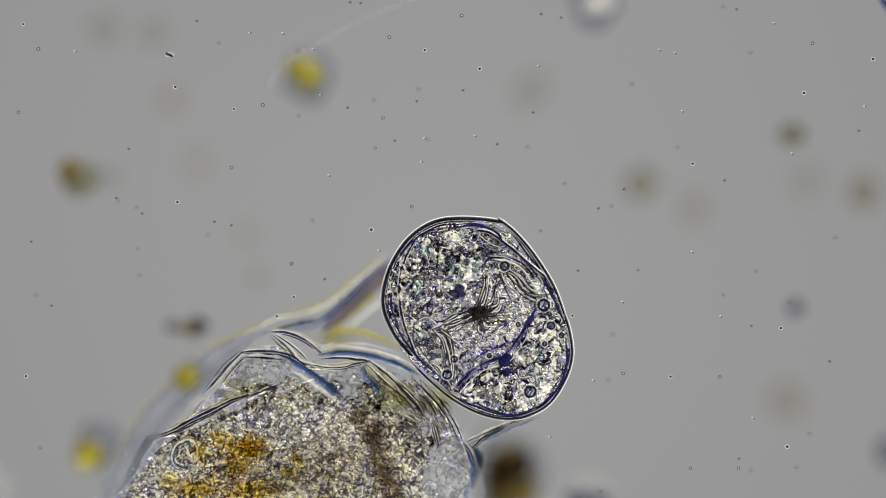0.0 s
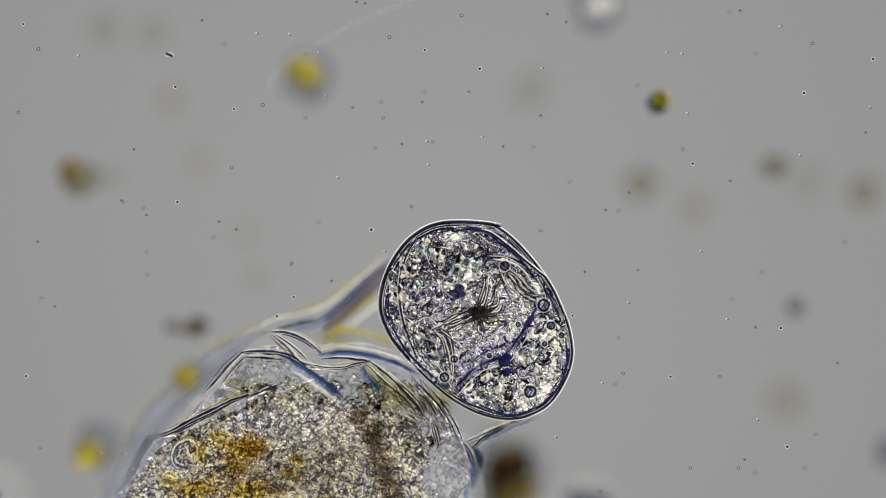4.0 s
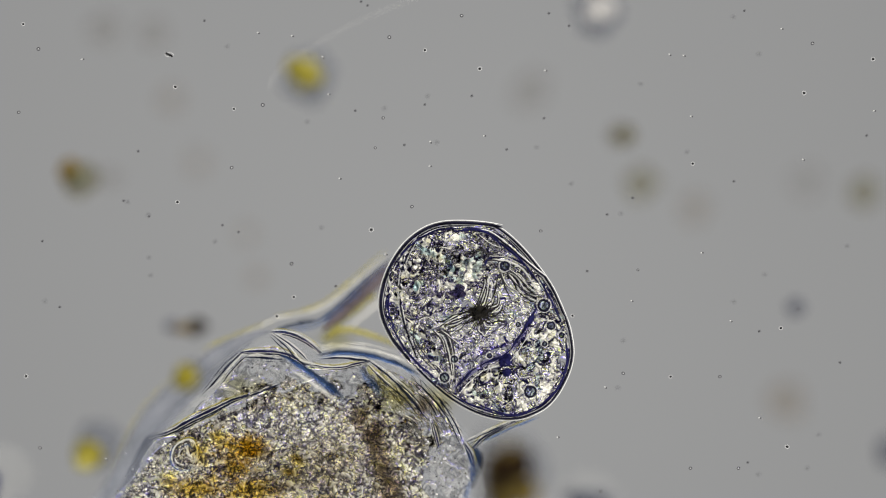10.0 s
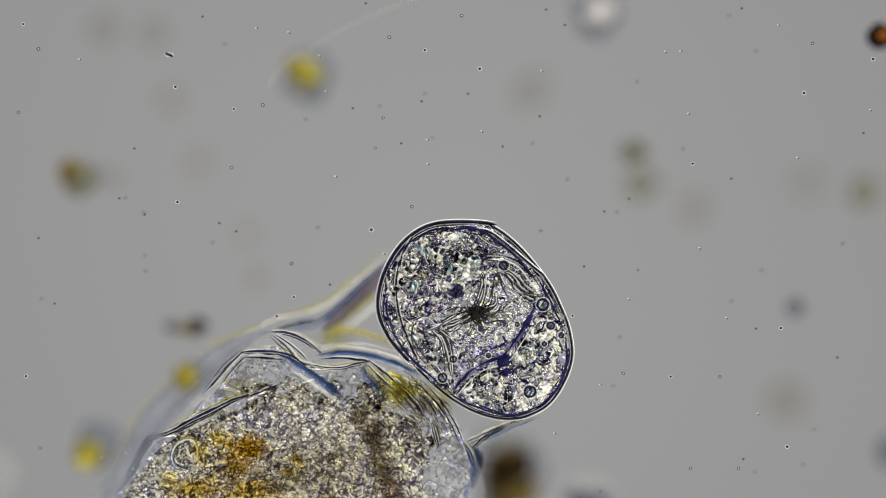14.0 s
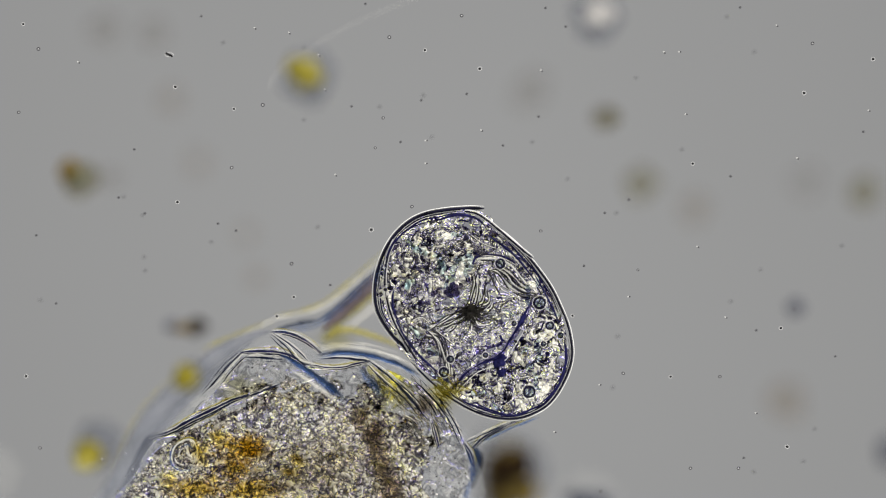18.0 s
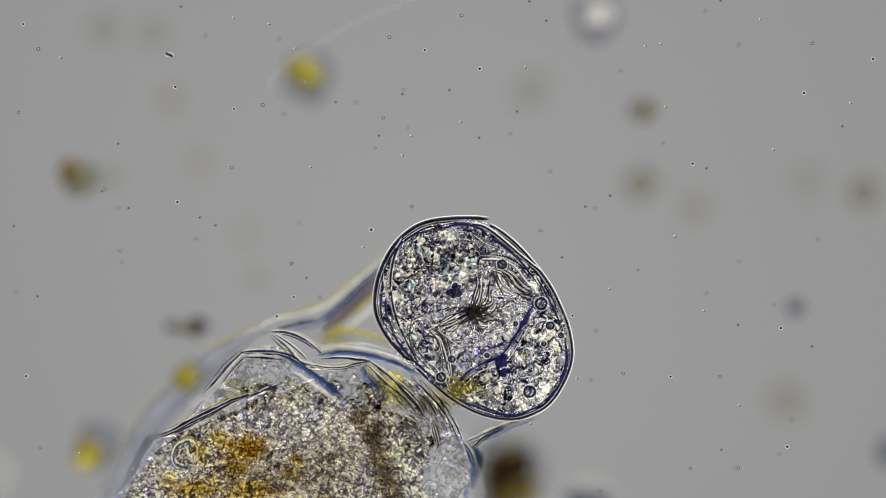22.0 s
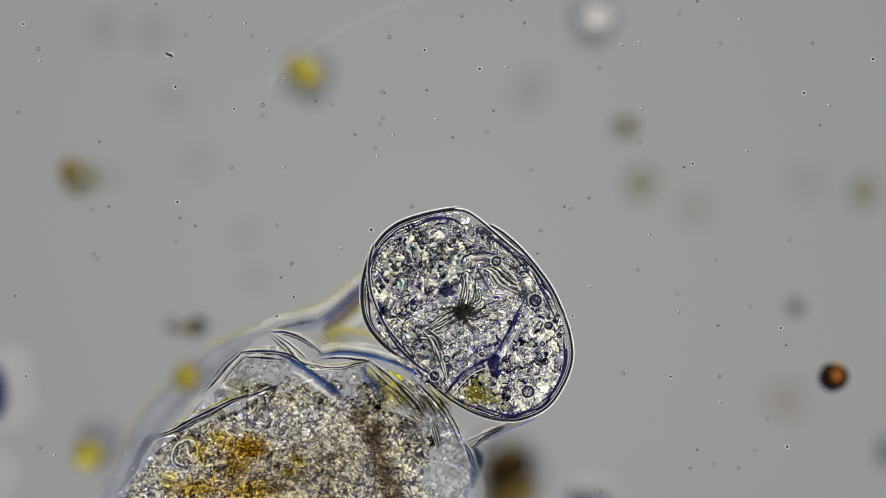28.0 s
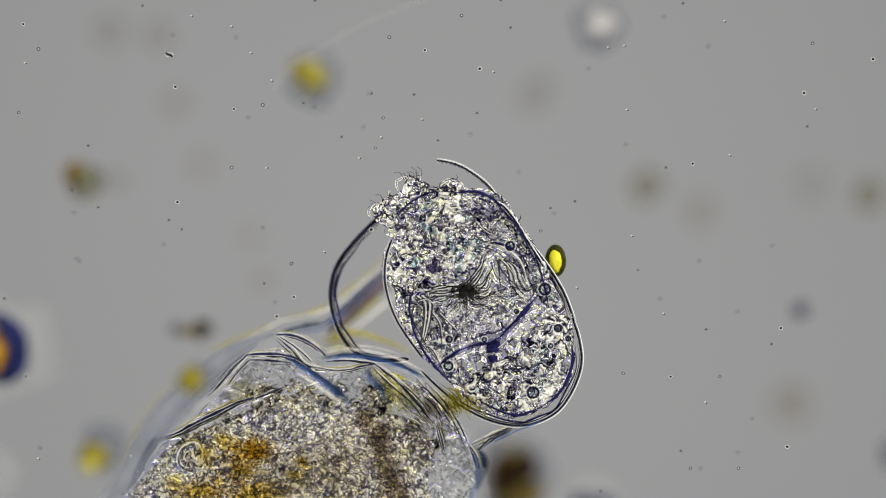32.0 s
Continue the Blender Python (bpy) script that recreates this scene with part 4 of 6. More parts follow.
def worm(s, x, y, z, rng, r, l, g, m=0, tall=0.8, half=True):
    """A short winding clear tubule."""
    e = rng.uniform(0.15, 0.45) * l * rng.choice((-1, 1))
    c, d = math.cos(g), math.sin(g)
    pts = [(x + k * l / 2 * c - e * w * d, y + k * l / 2 * d + e * w * c) for k, w in ((-2, 0), (-1, 1), (0, rng.uniform(-0.4, 0.6)), (1, -0.8), (2, rng.uniform(-0.5, 0.5)))]
    s.tube(pts, r, r * rng.uniform(0.5, 1.0), z=z, tall=tall, m=m, sides=10, steps=4, fade=0.25, half=half)


def organ(name, root, poly, pivot, mats, label, seed, worms=0, beads=0, threads=0, thick=0.03, size=(2.0, 4.0), lean=None):
    """A lumpy clear organ packed with winding tubules, round vesicles and a few dark threads."""
    rng = random.Random(seed)
    s = Shape(*pivot, 0.0)
    s.pad(poly, -0.012, thick, thick, m=0, seed=seed, rough=7, rings=11, lumps=0.45, under=1)
    ob = part(name, s, mats + " clear_under", root, label)
    ob.visible_shadow = False
    z = thick - 0.01
    hx, hy = sum(p[0] for p in poly) / len(poly), sum(p[1] for p in poly) / len(poly)
    if worms:
        s = Shape(*pivot, 0.0)
        for x, y in scatter(poly, worms, rng):
            x, y = hx + (x - hx) * 0.84, hy + (y - hy) * 0.84
            worm(s, x, y, z + 0.006 * rng.random(), rng, rng.uniform(*size), rng.uniform(8, 22), rng.uniform(0, 6.28) if lean is None else rng.gauss(lean, 0.5), m=rng.choice((0, 0, 0, 1)))
        ob2 = tagged(part("tubule_tangle", s, "lens_clear lens_grey", ob, "winding clear tubules with dark edges"), kind="stuff")
        ob2.visible_shadow = False
    if beads:
        s = Shape(*pivot, 0.0)
        for x, y in scatter(poly, beads, rng):
            q = rng.uniform(*size) * rng.choice((0.6, 0.9, 1.3))
            x, y = hx + (x - hx) * 0.85, hy + (y - hy) * 0.85
            if q > 4.6:
                one = Shape(*pivot, 0.0)
                one.ball(x, y, z + 0.008 * rng.random(), q, q * rng.uniform(0.75, 1.0), q * 0.7, rng.uniform(0, 3.14), n=14, rings=10, lump=0.15, seed=y, half=True)
                part("vesicle", one, rng.choice(("lens_clear", "lens_straw")), ob).visible_shadow = False
                continue
            s.ball(x, y, z + 0.008 * rng.random(), q, q * rng.uniform(0.7, 1.0), q * 0.6, rng.uniform(0, 3.14), m=rng.choice((0, 0, 1)), n=12, rings=8, lump=0.2, seed=x, half=True)
        ob2 = tagged(part("vesicle_cluster", s, "lens_clear lens_straw", ob, "pale glassy vesicles"), kind="stuff")
        ob2.visible_shadow = False
    if threads:
        s = Shape(*pivot, 0.0)
        for x, y in scatter(poly, threads, rng):
            w = rng.uniform(1.2, 2.4) if rng.random() < 0.3 else rng.uniform(0.4, 0.9)
            worm(s, x, y, min(z - 0.002, 0.002), rng, w, rng.uniform(3, 12), rng.uniform(0, 6.28), m=rng.choice((0, 1, 1)), half=False)
        tagged(part("thread_tangle", s, "curl septum", ob, "fine winding dark threads"), kind="stuff")
    return ob


def rotifer():
    r = {}
    root = thing("rotifer", 860, 640, 0.0, label="clear oval rotifer in a hinged shell, grey granular body", category="rotifer")
    r["root"] = root
    rng = random.Random(11)
    r["ventral"] = shell_piece("ventral_plate", root, [(889, 404), (860, 399), (820, 396), (780, 398), (747, 410), (715, 436), (689, 476), (675, 520), (675, 557), (691, 596), (713, 626), HINGE], HINGE,
                               "clear curved shell plate with a dark edge", 2.6)
    r["posterior"] = shell_piece("posterior_shell", root, [HINGE, (760, 673), (800, 706), (845, 730), (890, 741), (930, 737), (970, 716), (998, 676), (1012, 632), (1008, 588), (996, 550)], (890, 700),
                                 "rounded rear shell with a dark edge", 1.7)
    r["dorsal"] = shell_piece("dorsal_plate", root, [(1000, 562), (978, 514), (952, 476), (922, 441), (893, 415), (866, 398)], (1000, 562), "straight back plate of the shell", 1.7)
    r["hood"] = shell_piece("hood", root, [(700, 334), (730, 331), (760, 335), (800, 350), (840, 378), (880, 405)], (800, 350), "thin pointed hood of the shell", 1.6, True, -0.055)
    r["neck"] = shell_piece("neck_plate", root, [(806, 363), (826, 366), (846, 378), (868, 396), (896, 420), (928, 446)], (848, 386), "short plate behind the neck", 1.4, True, 0.02)
    r["body_wall"] = shell_piece("body_wall", root, [(646, 436), (641, 475), (650, 525), (680, 580), (735, 637)], (735, 637), "thin dark line of the body wall", 1.5, True, 0.012)
    # organs
    r["core"] = organ("body_core", root, [(720, 520), (760, 460), (830, 440), (900, 470), (960, 540), (980, 610), (960, 680), (900, 715), (840, 700), (790, 660), (745, 600)], (860, 580),
                      "clear_soft", "soft grey body mass", 41, 0, 0, 20, 0.012)
    r["stomach"] = organ("stomach", root, [(684, 482), (714, 436), (764, 409), (832, 405), (870, 427), (862, 490), (822, 520), (772, 556), (722, 568), (680, 535)], (770, 480),
                         "clear_tissue", "grey granular stomach with pale vesicles", 42, 40, 60, 30, 0.03, (2.8, 5.6))
    r["head"] = organ("head", root, [(697, 480), (717, 452), (745, 440), (760, 412), (785, 420), (810, 434), (838, 416), (855, 432), (888, 450), (885, 490), (835, 506), (745, 508)], (785, 450),
                      "clear_tissue", "folded head with bristles", 43, 20, 24, 12, 0.02, (2.8, 5.6))
    r["middle"] = organ("body_middle", root, [(742, 575), (790, 545), (860, 545), (930, 525), (950, 540), (925, 592), (880, 618), (825, 642), (795, 662), (762, 632)], (850, 590),
                        "clear_soft", "pale grey middle of the body", 44, 14, 24, 10, 0.022, (1.8, 3.6))
    r["lobe"] = organ("rear_lobe", root, [(810, 694), (855, 650), (905, 625), (945, 560), (990, 556), (1007, 613), (1003, 665), (971, 712), (929, 734), (885, 738), (842, 724)], (915, 660),
                      "clear_tissue", "granular rear lobe with dark patches", 45, 20, 36, 26, 0.03, (2.8, 6.0))
    r["back"] = organ("back_band", root, [(855, 414), (893, 420), (948, 476), (986, 535), (1002, 580), (965, 566), (930, 525), (890, 475), (852, 450)], (925, 490),
                      "clear_tissue", "pale band along the back", 46, 14, 20, 8, 0.026, (2.6, 5.0), 0.9)
    r["belly"] = organ("belly_band", root, [(676, 538), (728, 560), (760, 600), (802, 660), (806, 703), (750, 668), (700, 617)], (745, 620),
                       "clear_tissue", "pale band along the belly", 47, 12, 16, 8, 0.026, (2.6, 5.0), 0.9)
    r["mantle"] = organ("mantle", root, [(686, 500), (699, 460), (724, 430), (752, 413), (782, 403), (820, 401), (858, 403), (884, 410), (900, 440), (860, 480), (780, 500)], HINGE,
                        "clear_soft", "granular lining under the front plate", 48, 0, 0, 34, 0.010)
    r["nape"] = organ("nape", root, [(836, 418), (862, 402), (890, 418), (920, 446), (950, 482), (975, 518), (994, 556), (985, 575), (950, 545), (905, 500), (855, 460)], (925, 490),
                      "clear_soft", "granular lining under the back plate", 49, 0, 0, 18, 0.012)
    r["flank"] = organ("flank", root, [(680, 522), (690, 488), (720, 500), (745, 570), (800, 660), (860, 710), (900, 733), (850, 726), (800, 699), (760, 665), (728, 634), (698, 595), (681, 556)], (760, 640),
                       "clear_soft", "granular lining along the belly", 50, 0, 0, 20, 0.008)
    # jaws: a dark core and two fans of fibres
    s = Shape(848, 552, 0.02)
    s.ball(848, 553, 0.0, 12, 11, 7, n=18, rings=10, lump=0.9, seed=3)
    for k in range(84):
        a = rng.uniform(0, 6.28)
        l = rng.uniform(12, 31)
        s.tube([(848 + 4 * math.cos(a), 553 + 4 * math.sin(a)), (848 + l * 0.6 * math.cos(a + 0.12), 553 + l * 0.6 * math.sin(a + 0.12)), (848 + l * math.cos(a), 553 + l * math.sin(a))], 1.1, 0.35, z=0.004, sides=5, steps=3)
    jaw = part("jaws", s, "jaw", root, "black spiky jaw apparatus")
    r["jaws"] = jaw
    def fibre(name, mat, pts, r1, r2, label):
        f = Shape(848, 552, 0.02)
        f.tube(pts, r1, r2, z=0.006, sides=5, steps=6)
        part(name, f, mat, jaw, label)

    def fan(root_a, root_b, bend_a, bend_b, end_a, end_b, count, wave, label):
        """Dark muscle fibres, and pale strands painted as the bright gaps between them, from the jaws outward."""
        for k in range(2 * count - 1):
            t = k / (2 * count - 2)
            p, q, e = ((a[0] + (b[0] - a[0]) * t, a[1] + (b[1] - a[1]) * t) for a, b in ((root_a, root_b), (bend_a, bend_b), (end_a, end_b)))
            mid = (0.5 * (p[0] + q[0]) + rng.uniform(-wave, wave), 0.5 * (p[1] + q[1]) + rng.uniform(-wave, wave))
            far = (0.5 * (e[0] + q[0]) + rng.uniform(-wave, wave), 0.5 * (e[1] + q[1]) + rng.uniform(-wave, wave))
            stop = (e[0] + (e[0] - q[0]) * rng.uniform(-0.6, 0.2), e[1] + (e[1] - q[1]) * rng.uniform(-0.6, 0.2))
            if rng.random() < 0.15:
                continue
            if k % 2 == 0:
                fibre("jaw_muscle", "jaw", [p, mid, q, far, stop], 1.5, rng.uniform(0.8, 1.3), label)
            else:
                fibre("muscle_gap", "gap", [mid, q, far, stop], rng.uniform(0.5, 1.0), rng.uniform(0.5, 1.1), "pale strand painted as the bright gap between fibres")

    fan((838, 546), (858, 556), (852, 516), (874, 534), (856, 484), (884, 490), 7, 3.2, "dark muscle fibre above the jaws")
    fan((846, 548), (866, 560), (878, 538), (884, 552), (880, 520), (894, 536), 4, 3.0, "short dark muscle fibre")
    fan((832, 548), (842, 566), (802, 558), (812, 584), (766, 574), (782, 594), 7, 3.2, "dark muscle fibre beside the jaws")
    fan((840, 570), (856, 566), (842, 590), (866, 572), (846, 604), (890, 568), 3, 2.0, "ragged end of the jaws")
    # folded ribbon that hangs over the fan
    for k, (r1, mat) in enumerate(((1.6, "jaw"), (1.5, "gap"), (1.2, "jaw"), (1.3, "gap"), (1.5, "jaw"), (0.9, "gap"), (0.9, "jaw"))):
        d = 3.1 * k
        fibre("jaw_ribbon", mat, [(884 + d * 0.5, 482), (896 + d, 486 - d * 0.2), (908 + d, 500 - d * 0.6), (916 + d, 516 - d * 0.8), (934 + d * 0.6, 530 - d), (948, 536 - d * 1.2)], r1, r1 * rng.uniform(0.4, 0.9), "folded ribbon of muscle over the jaws")
    # a black strand painted as the ribbon's shadow line
    fibre("jaw_ribbon", "curl", [(884, 484), (890, 498), (895, 512), (904, 530)], 2.6, 1.0, "black shadow line painted on the ribbon")
    fibre("jaw_ribbon", "gap", [(868, 462), (895, 462), (922, 474), (940, 498), (950, 512)], 2.6, 1.2, "bright band over the jaws")
    fibre("jaw_ribbon", "septum", [(858, 470), (866, 458), (895, 456), (924, 466), (944, 490)], 2.2, 1.4, "dark blue band over the jaws")
    for k, (r1, mat) in enumerate(((2.2, "curl"), (1.6, "gap"), (1.3, "jaw"), (1.6, "gap"), (1.8, "curl"))):
        d = 4.0 * k
        fibre("jaw_ribbon", mat, [(764 + d, 590 - d * 0.4), (780 + d, 596 - d * 0.3), (790 + d * 0.8, 618), (795 + d * 0.6, 640), (800 + d * 0.3, 664)], r1, r1 * 0.6, "folded ribbon of muscle below the jaws")
    for k in range(7):
        t = k / 6
        fibre("jaw_muscle", "jaw", [(856, 552 + 8 * t), (876 + rng.uniform(-4, 4), 548 + 20 * t), (898 + rng.uniform(-9, 9), 540 + 38 * t)], 0.8, 0.35, "dark muscle fibre")
        fibre("jaw_muscle", "jaw", [(844 + 8 * t, 562), (836 + 20 * t, 580 + rng.uniform(-4, 4)), (824 + 36 * t, 597 + rng.uniform(-9, 9))], 0.8, 0.35, "dark muscle fibre")
    # muscles at both sides of the jaws
    for key, pivot, lines in (
            ("muscle_r", (925, 505), [[(885, 482), (897, 505), (925, 520), (962, 528)], [(893, 478), (910, 500), (935, 518), (960, 522)], [(895, 472), (915, 488), (930, 505)], [(962, 512), (968, 528), (958, 545)],
                                      [(862, 452), (895, 455), (925, 472), (950, 500)], [(860, 460), (890, 464), (915, 480)], [(845, 415), (865, 430), (890, 440), (900, 430)], [(850, 440), (868, 450), (895, 440)]]),
            ("muscle_l", (775, 610), [[(765, 583), (780, 600), (788, 625), (790, 655)], [(770, 580), (792, 598), (800, 625), (797, 650)], [(778, 582), (800, 600), (812, 610)], [(735, 570), (732, 600), (745, 630), (770, 655)],
                                      [(738, 566), (755, 560), (770, 572)], [(735, 600), (750, 625), (785, 668)], [(757, 640), (775, 650), (800, 690)]])):
        for k, l in enumerate(lines):
            s = Shape(*pivot, 0.02)
            s.tube(l, 1.5, 0.8, z=0.008, sides=6, steps=6, fade=0.15)
            ob = part("muscle", s, "curl", r.get(key, root), "dark muscle strand")
            r.setdefault(key, ob)
            if k % 2 == 0:
                # a thin pale tube painted as a glint
                s = Shape(*pivot, 0.02)
                s.tube([(a + 2.6 + rng.uniform(-1, 1), b + 1.0) for a, b in l[:3]], 0.7, 0.4, z=0.009, sides=6, steps=6, fade=0.15)
                part("muscle_glint", s, "gap", r[key], "pale line painted as the glint of a strand")
                s = Shape(*pivot, 0.02)
                s.tube([(a + rng.uniform(2, 5), b + rng.uniform(1, 4)) for a, b in l], 5.5, 4.0, z=0.004, tall=0.8, sides=12, steps=6, fade=0.2, half=True)
                part("muscle_ribbon", s, "lens_clear", r[key], "clear folded ribbon of muscle").visible_shadow = False
    # long blue-black vessels under the shell
    for key, pts in (("flank", [(692, 572), (706, 604), (735, 640), (772, 676)]), ("flank", [(686, 520), (690, 556), (704, 590)]), ("nape", [(950, 492), (978, 534), (996, 580)]), ("nape", [(868, 420), (905, 446), (935, 478), (962, 518)]),
                     ("lobe", [(1000, 600), (1001, 640), (985, 684), (955, 716)]), ("lobe", [(955, 717), (915, 732), (870, 726), (835, 708)]), ("mantle", [(700, 470), (722, 440), (755, 420), (790, 411)]), ("mantle", [(800, 412), (840, 410), (872, 420), (886, 440)])):
        s = Shape(*PIVOT[r[key]][:2], 0.0)
        s.tube([(x + rng.uniform(-3, 3), y + rng.uniform(-3, 3)) for x, y in pts], rng.uniform(1.6, 3.2), rng.uniform(1.0, 2.4), z=0.03, sides=6, steps=8, fade=0.3)
        part("vessel", s, "septum", r[key], "blue-black winding vessel")
    # septum and glands
    s = Shape(895, 622, 0.024)
    s.tube([(803, 692), (820, 670), (850, 646), (892, 628), (914, 602), (935, 570), (957, 532)], 2.3, 1.9, z=0.006, sides=8, steps=8, fade=0.12, rag=0.9)
    s.ball(893, 640, 0.004, 11, 9, 5, 0.6, n=18, rings=10, lump=1.1, seed=4)
    s.ball(897, 657, 0.004, 8, 6, 4, 1.2, n=16, rings=8, lump=1.2, seed=5)
    s.ball(938, 566, 0.004, 12, 5, 5, 1.0, n=14, rings=8, lump=0.8, seed=6)
    r["septum"] = part("septum", s, "septum", root, "blue-violet curved septum")
    s = Shape(895, 622, 0.024)
    s.tube([(800, 690), (826, 664), (858, 642), (897, 624), (922, 594), (942, 560), (962, 526)], 5, 4.5, z=0.001, tall=0.3, sides=8, steps=8, fade=0.2)
    part("septum_veil", s, "violet_veil", r["septum"], "pale violet membrane round the septum")
    # a thin white tube paints the halo beside the septum
    s = Shape(895, 622, 0.024)
    s.tube([(812, 697), (830, 676), (858, 654), (900, 640), (925, 608), (946, 575)], 0.6, 0.4, z=0.006, sides=6, steps=8, fade=0.1)
    part("septum_edge", s, "rim", r["septum"], "white line painted as the bright edge of the septum")
    s = Shape(812, 515, 0.016)
    s.ball(812, 517, 0.004, 13, 11, 5, 0.5, n=28, rings=12, lump=0.5, seed=8)
    s.ball(778, 522, 0.006, 6, 5, 5, 0.5, n=12, rings=8, lump=0.9, seed=9)
    r["gland"] = part("gland", s, "violet", root, "violet gland spot")
    # dark patches in the lobe
    for k in range(36):
        s = Shape(915, 660, -0.008)
        x, y = rng.choice([(890, 690), (925, 690), (960, 640), (900, 660), (955, 600), (940, 660), (850, 680), (975, 620), (930, 615), (970, 670)])
        s.ball(x + rng.uniform(-16, 16), y + rng.uniform(-14, 14), 0.006, rng.uniform(3, 8), rng.uniform(2, 5), 3, rng.uniform(0, 3), n=9, rings=5, lump=0.8, seed=k)
        part("dark_patch", s, "septum" if k % 2 else "curl", r["lobe"], "blue-black patch")
    for x, y, a, b in ((938, 692, 9, "lobe"), (786, 668, 7, "belly"), (804, 635, 5, "middle"), (866, 629, 3.5, "middle"), (917, 574, 3.5, "middle"), (962, 540, 9, "back"), (974, 576, 6, "lobe"), (963, 608, 3.5, "lobe"), (993, 593, 4, "lobe"), (893, 471, 7, "back")):
        s = Shape(*PIVOT[r[b]][:2], 0.03)
        s.ball(x, y, 0.0, a, a, a * 0.8, m=0, n=16, rings=10, half=True)
        # a dark and a pale ring paint the bent light at its edge
        s.ring(x, y, a, 0.8 + 0.17 * a, 0.001, 1, 14)
        s.ring(x, y, 1.25 * a + 1.6, 0.5, 0.001, 2, 14)
        part("oil_droplet", s, "lens_grey wall halo", r[b], "round clear oil droplet with painted dark and bright rings").visible_shadow = False
    # cilia on the head
    for x, y, n in ((700, 470, 7), (716, 455, 4), (752, 414, 7), (772, 416, 6), (838, 420, 4)):
        for k in range(n):
            a = -2.0 + 1.3 * k / n + rng.uniform(-0.35, 0.35)
            l = rng.uniform(8, 22)
            if rng.random() < 0.5:
                continue
            s = Shape(785, 450, 0.0)
            q = x + k * 2.6 + rng.uniform(-2, 2)
            s.tube([(q, y), (q + l * 0.6 * math.cos(a), y + l * 0.6 * math.sin(a)), (q + l * math.cos(a - 0.5), y + l * math.sin(a - 0.5))], rng.uniform(0.5, 0.9), 0.3, z=0.0, sides=5, steps=4)
            part("cilium", s, "curl", r["head"], "short dark hair-like cilium")
    for x, y, a, sq, a0 in ((758, 430, 17, 0.9, 2.6), (775, 440, 14, 0.6, 3.4), (838, 432, 19, 0.7, 2.9), (706, 476, 14, 1.1, 2.3), (802, 444, 15, 0.8, 3.0), (868, 454, 15, 0.7, 3.3), (730, 460, 14, 0.6, 3.0), (820, 470, 18, 0.5, 2.2)):
        pts = []
        for i in range(9):
            g = a0 + 3.9 * i / 8
            q = a * (1 + 0.22 * noise.noise(Vector((x, i * 0.7, a))))
            pts.append((x + q * math.cos(g), y + sq * q * math.sin(g)))
        s = Shape(785, 450, 0.0)
        s.tube(pts, 3.2, 1.8, z=0.018, sides=10, steps=4, fade=0.2, half=True)
        part("lobe_edge", s, "lens_clear", r["head"], "clear rounded edge of a head lobe").visible_shadow = False
    return r


def tip_turn(x, y):
    """How far the front plate has swung out, from where its tip lies."""
    return math.degrees(math.atan2(HINGE[1] - y, x - HINGE[0])) - math.degrees(math.atan2(HINGE[1] - 403, 890 - HINGE[0]))


TIPS = [(0, 893, 394), (1, 891, 398), (2, 888, 400), (3, 887, 400), (6, 893, 402), (7.2, 892, 402), (7.6, 872, 392), (8.2, 892, 402), (10, 890, 402), (10.6, 868, 388), (11.2, 888, 400), (13, 888, 402), (13.35, 858, 374), (13.7, 878, 396),
        (14.5, 880, 398), (17, 880, 396), (17.6, 878, 395), (18, 858, 369), (18.2, 834, 360), (18.6, 862, 380), (19, 878, 396), (20.2, 873, 392), (20.6, 841, 361), (21, 836, 361), (21.4, 864, 387), (22, 866, 388),
        (22.4, 808, 348), (22.8, 843, 371), (23.1, 856, 384), (24, 855, 385), (25, 856, 386), (25.5, 837, 367), (27.5, 775, 357), (28, 814, 369), (29, 818, 373), (29.4, 821, 374), (29.7, 744, 352)]


def slide(x, y):
    """How far the front plate slides out of its hinge."""
    d = Vector((x - HINGE[0], y - HINGE[1]))
    return d.normalized() * (d.length - 287)


# ---- blurred bodies, passing cells and specks ----
STAGE = []          # all that moves with the stage


def orb(name, x, y, z, lumps, label, category="alga", group="blurred bodies", still=True):
    """A soft body far from the plane in focus; lumps: (dx, dy, rx, ry, turn, material) in stage millimetres."""
    ob = thing(name, x, y, z, label=label, category=category, group=group)
    for k, (dx, dy, rx, ry, turn, m) in enumerate(lumps):
        s = Shape(x, y, z)
        # haze and thread balls paint the grey and pale halos of blurred bodies
        s.ball(x + dx, y + dy, -0.12 if m in ("haze", "fold_pale", "thread") else 0.05 if m in ("amber_body", "rust", "ochre", "soot", "olive", "yellow", "olive_yellow") and k else 0.0, rx, ry, min(rx, ry) * 0.8, turn, n=18, rings=10, lump=0.15 if m in ("night", "amber_body") else 0.5, seed=x * 0.1 + k)
        part(("cell_body", "second_lump", "side_lump", "side_lump")[k], s, m, ob)
    if still:
        STAGE.append((ob, x, y, z))
    return ob


